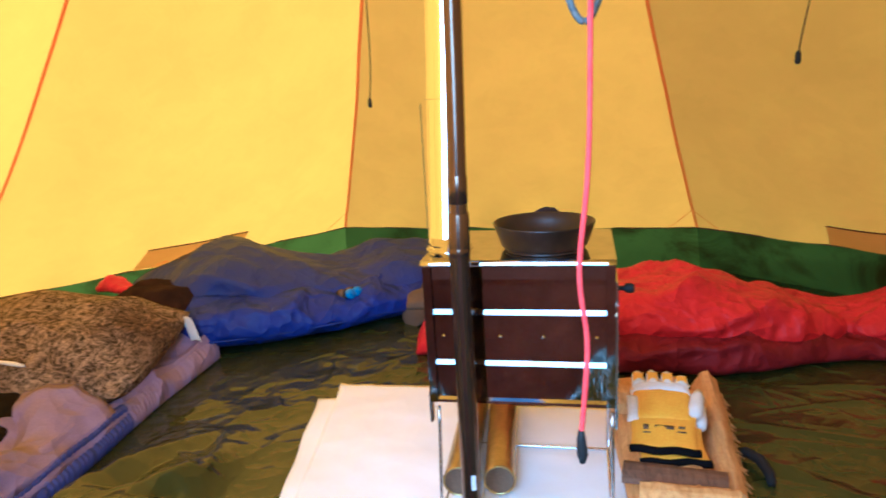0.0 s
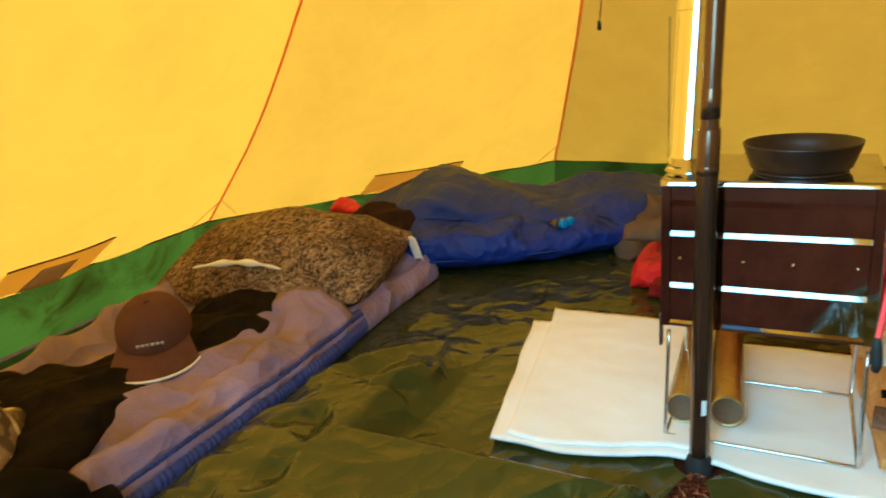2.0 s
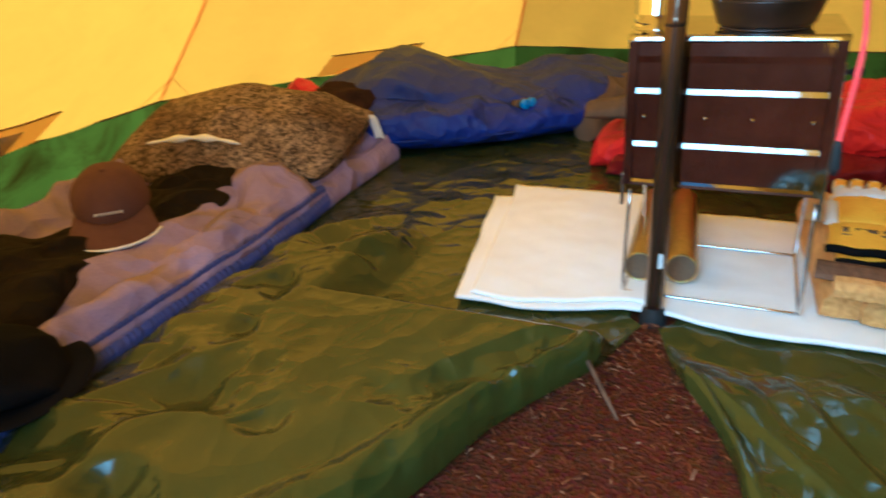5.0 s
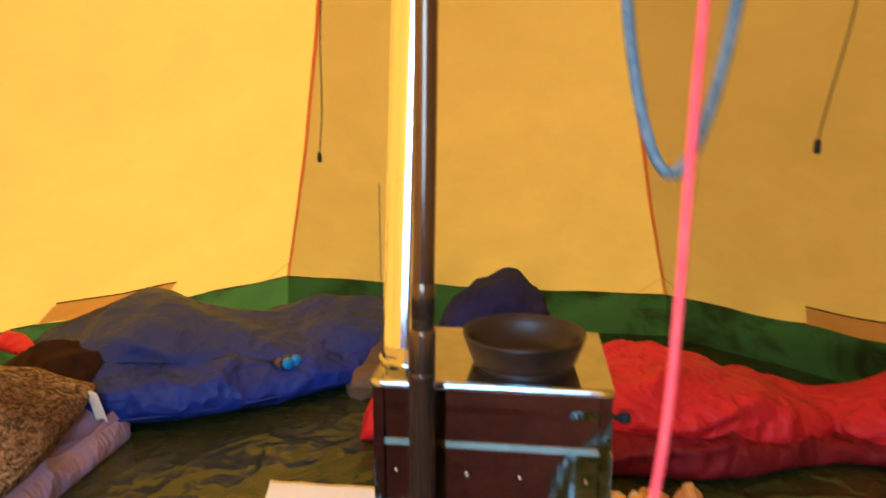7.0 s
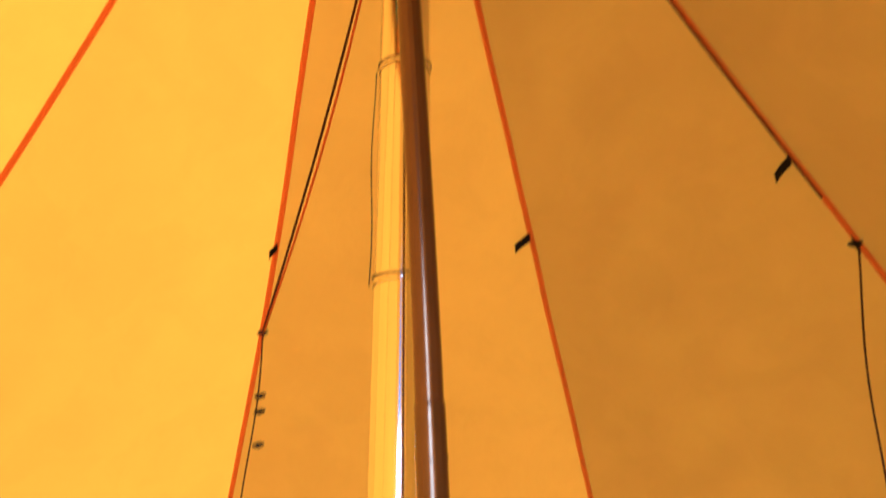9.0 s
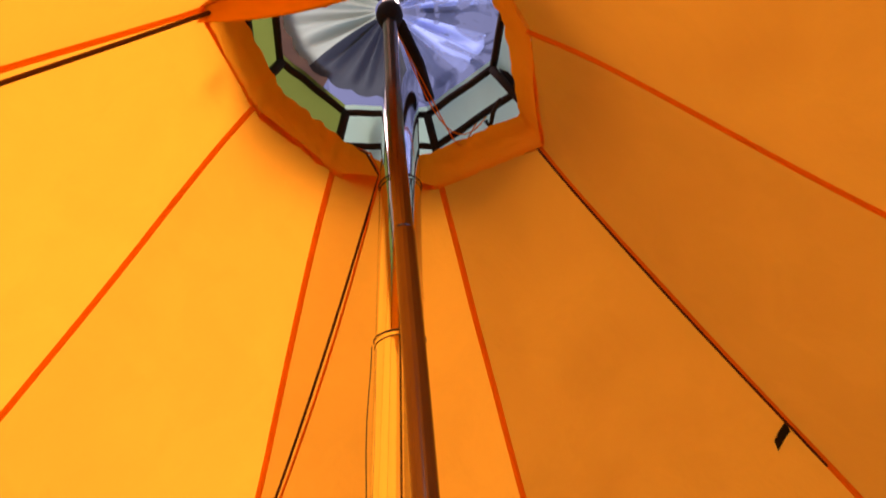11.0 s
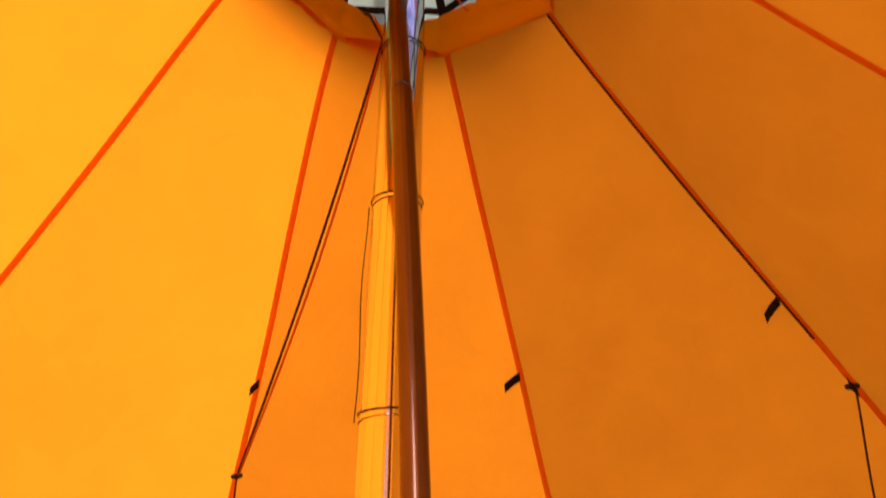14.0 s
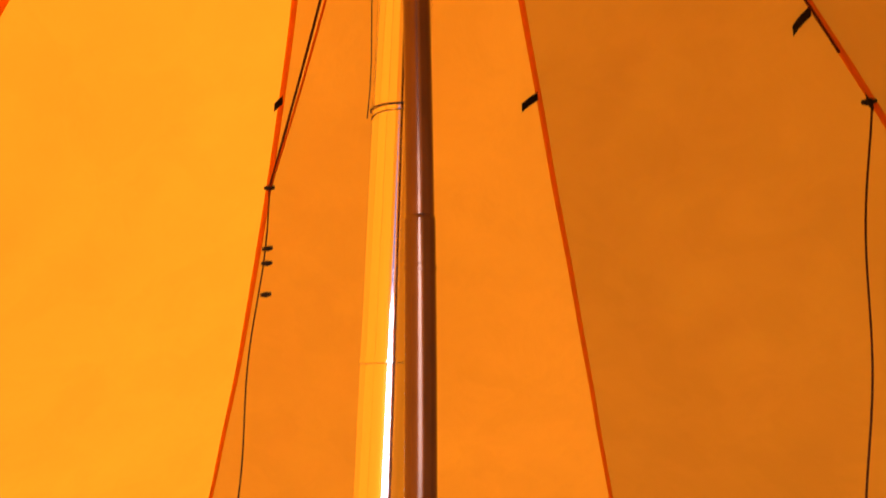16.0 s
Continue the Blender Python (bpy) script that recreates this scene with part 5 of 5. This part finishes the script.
# ---- cords, toggles and tabs on the seams ----
def tab(k, z, label, roll=0.0):
    p = on_seam(k, z, 0.012)
    t = thing("hanging_tab", p, label, "tab", "tabs on the seams")
    a = radians(CORNER - 45 * k)
    side = Vector((-math.sin(a), math.cos(a), 0))
    part("webbing_loop", thicken(grid(lambda u, v: p + side * (0.034 * v * roll) + Vector((0, 0, (u - 0.5) * 0.016 - 0.026 * v)) - Vector((math.cos(a), math.sin(a), 0)) * (0.006 + 0.010 * v + 0.003 * math.sin(3 * v)), 5, 9), 0.004), BLACK, t)
    return t


TAB = "short black webbing tab sewn to a tent seam"
tab(0, T1Z, TAB, 0.6)
tab(1, T2Z, TAB, 1.0)
tab(2, T3Z, TAB, 0.9)
tab(2, T4Z, TAB, -0.5)


def hanging_cord(k, z_top, z_end, drift, label):
    p = on_seam(k, z_top, 0.02)
    c = thing("drying_cord", p, label, "cord", "cords on the seams")
    pts = [p + Vector((drift[0] * t + 0.006 * math.sin(9 * t + k), drift[1] * t, -(z_top - z_end) * t)) for t in [i / 24 for i in range(25)]]
    part("thin_cord", tube(pts, 0.0019, 6), DARKSEAM, c)
    e = pts[-1]
    part("cord_stop", tube([e + Vector((0, 0, 0.006)), e, e + Vector((0, 0, -0.018)), e + Vector((0, 0, -0.024))], [0.003, 0.006, 0.007, 0.004], 10), RUBBER, c, "small dark cord stop")
    for zz in (0.0, 0.19, 0.235, 0.33) if k == 0 else (0.0,):
        q = p + Vector((0, 0, -(z_top - z_end) * zz))
        part("knot", tube([q + Vector((-0.012, 0, 0)), q, q + Vector((0.012, 0, 0.002))], [0.004, 0.007, 0.004], 8), RUBBER, c)
    return c


hanging_cord(0, CORDZ, TOG1Z, TOG1D, "thin dark cord with stops hanging from a seam")
hanging_cord(2, T4Z - 0.01, TOG2Z, TOG2D, "thin dark cord with a stop hanging from a seam")

vcord = thing("guy_cord", on_seam(0, CORDZ, 0.02), "dark and red cords tied together running up the tent", "cord")
q0, q1 = on_seam(0, CORDZ, 0.02), Vector((-0.030, 0.232, 2.40))
part("dark_strand", tube([q0.lerp(q1, i / 12) + Vector((0.018, -0.040, -0.012)) * math.sin(math.pi * i / 12) for i in range(13)] + [Vector((-0.055, 0.215, 2.45)), Vector((-0.13, 0.245, 2.53))], 0.0028, 6), DARKSEAM, vcord)
part("red_strand", tube([q0.lerp(q1, i / 12) + Vector((0.026, -0.042, -0.016)) * math.sin(math.pi * i / 12) + Vector((0.003, -0.002, 0)) for i in range(13)] + [Vector((-0.047, 0.217, 2.45)), Vector((-0.125, 0.248, 2.53))], 0.0025, 6), SEAM, vcord)
zipc = thing("door_zip", on_seam(2, 1.9, 0.02), "dark cord running down a tent seam", "cord")
part("zip_line", tube([on_seam(2, 1.80 + 0.60 * i / 10, 0.016) for i in range(11)], 0.0025, 5), DARKSEAM, zipc)
for k, za, zb in ((4, 1.6, 2.40), (7 - 1, 1.5, 2.40)):
    zc = thing("seam_cord", on_seam(k, zb, 0.02), "dark doubled cord running along a tent seam", "cord")
    part("thin_cord", tube([on_seam(k, za + (zb - za) * i / 10, 0.018) + Vector((0.0, 0.0, -0.02 * math.sin(math.pi * i / 10))) for i in range(11)], 0.004, 6), DARKSEAM, zc)

# pink cord and braided loop that hang from a seam near the doorway
pk = thing("pink_cord", (0.27, -0.61, 1.93), "pink braided cord with black toggle hanging from tent seam", "cord")
pts = [Vector(spline([(0.360, -0.615, 1.93), (0.275, -0.612, 1.5), (0.252, -0.618, 1.15), (0.246, -0.62, 0.90), (0.236, -0.622, 0.78), (0.243, -0.62, 0.70), (0.236, -0.62, 0.60)], i / 60)) for i in range(61)]
part("braid", tube(pts, 0.0028, 8), PINK, pk)
part("toggle", tube([(0.236, -0.62, 0.606), (0.236, -0.62, 0.596), (0.237, -0.62, 0.577), (0.237, -0.62, 0.568)], [0.0030, 0.0050, 0.0060, 0.0030], 12), RUBBER, pk, "black plastic toggle")
lp = thing("braided_loop", (0.262, -0.600, 1.26), "blue grey braided strap loop hanging from black buckle", "strap")
part("strap_loop", tube([(0.243 + 0.031 * math.sin(t) * (1 - 0.25 * math.cos(t)), -0.598, 1.135 - 0.118 * math.cos(t)) for t in [2 * math.pi * i / 40 for i in range(41)]], 0.0035, 8), STRAP, lp)
part("buckle", box(0.232, 0.285, -0.607, -0.590, 1.238, 1.262, 0.006), RUBBER, lp, "black buckle")
part("hanger", tube([(0.262, -0.60, 1.255), (0.285, -0.608, 1.6), (0.355, -0.615, 1.92)], 0.0025, 6), DARKSEAM, lp)

# ---- sticks and crumbs on the bare ground ----
stick = thing("twig", (-0.06, -0.30, 0.0), "brown dry twig lying across the groundsheet edge", "twig")
part("twig_body", tube([(-0.125, -0.205, 0.030), (-0.09, -0.26, 0.026), (-0.045, -0.33, 0.012), (-0.008, -0.39, 0.004)], [0.0035, 0.005, 0.0045, 0.003], 8), BARK, stick)
rng = random.Random(5)
vs, fs = [], []
while len(fs) < 9000:
    a, r = radians(rng.uniform(-118, -64)), rng.uniform(0.03, 1.7) ** 1.0
    x, y = r * math.cos(a), r * math.sin(a)
    l, w = rng.uniform(0.004, 0.022), rng.uniform(0.001, 0.004)
    t, tilt = rng.uniform(0, math.pi), rng.uniform(-0.4, 0.4)
    d, s = Vector((math.cos(t), math.sin(t), tilt)) * l / 2, Vector((-math.sin(t), math.cos(t), 0)) * w / 2
    c = Vector((x, y, -0.006 + rng.uniform(0, 0.008)))
    k = len(vs)
    vs += [tuple(c - d - s), tuple(c - d + s), tuple(c + d + s), tuple(c + d - s), tuple(c + Vector((0, 0, w)))]
    fs += [(k, k + 1, k + 4), (k + 1, k + 2, k + 4), (k + 2, k + 3, k + 4), (k + 3, k, k + 4)]
NEEDLE, nt, bsdf, out = nodes_of("needle_litter")
geo = nt.nodes.new("ShaderNodeNewGeometry")
nt.links.new(ramp(nt, geo.outputs["Random Per Island"], [(0.0, (0.03, 0.012, 0.008)), (0.5, (0.13, 0.032, 0.008)), (0.85, (0.24, 0.075, 0.022)), (1.0, (0.34, 0.18, 0.09))]), bsdf.inputs["Base Color"])
bsdf.inputs["Roughness"].default_value = 0.9
bsdf.inputs["Specular IOR Level"].default_value = 0.1
tagged(part("needle_litter", (vs, fs), NEEDLE, smooth=False), "fallen needles and bark crumbs on bare soil", "litter", kind="stuff")
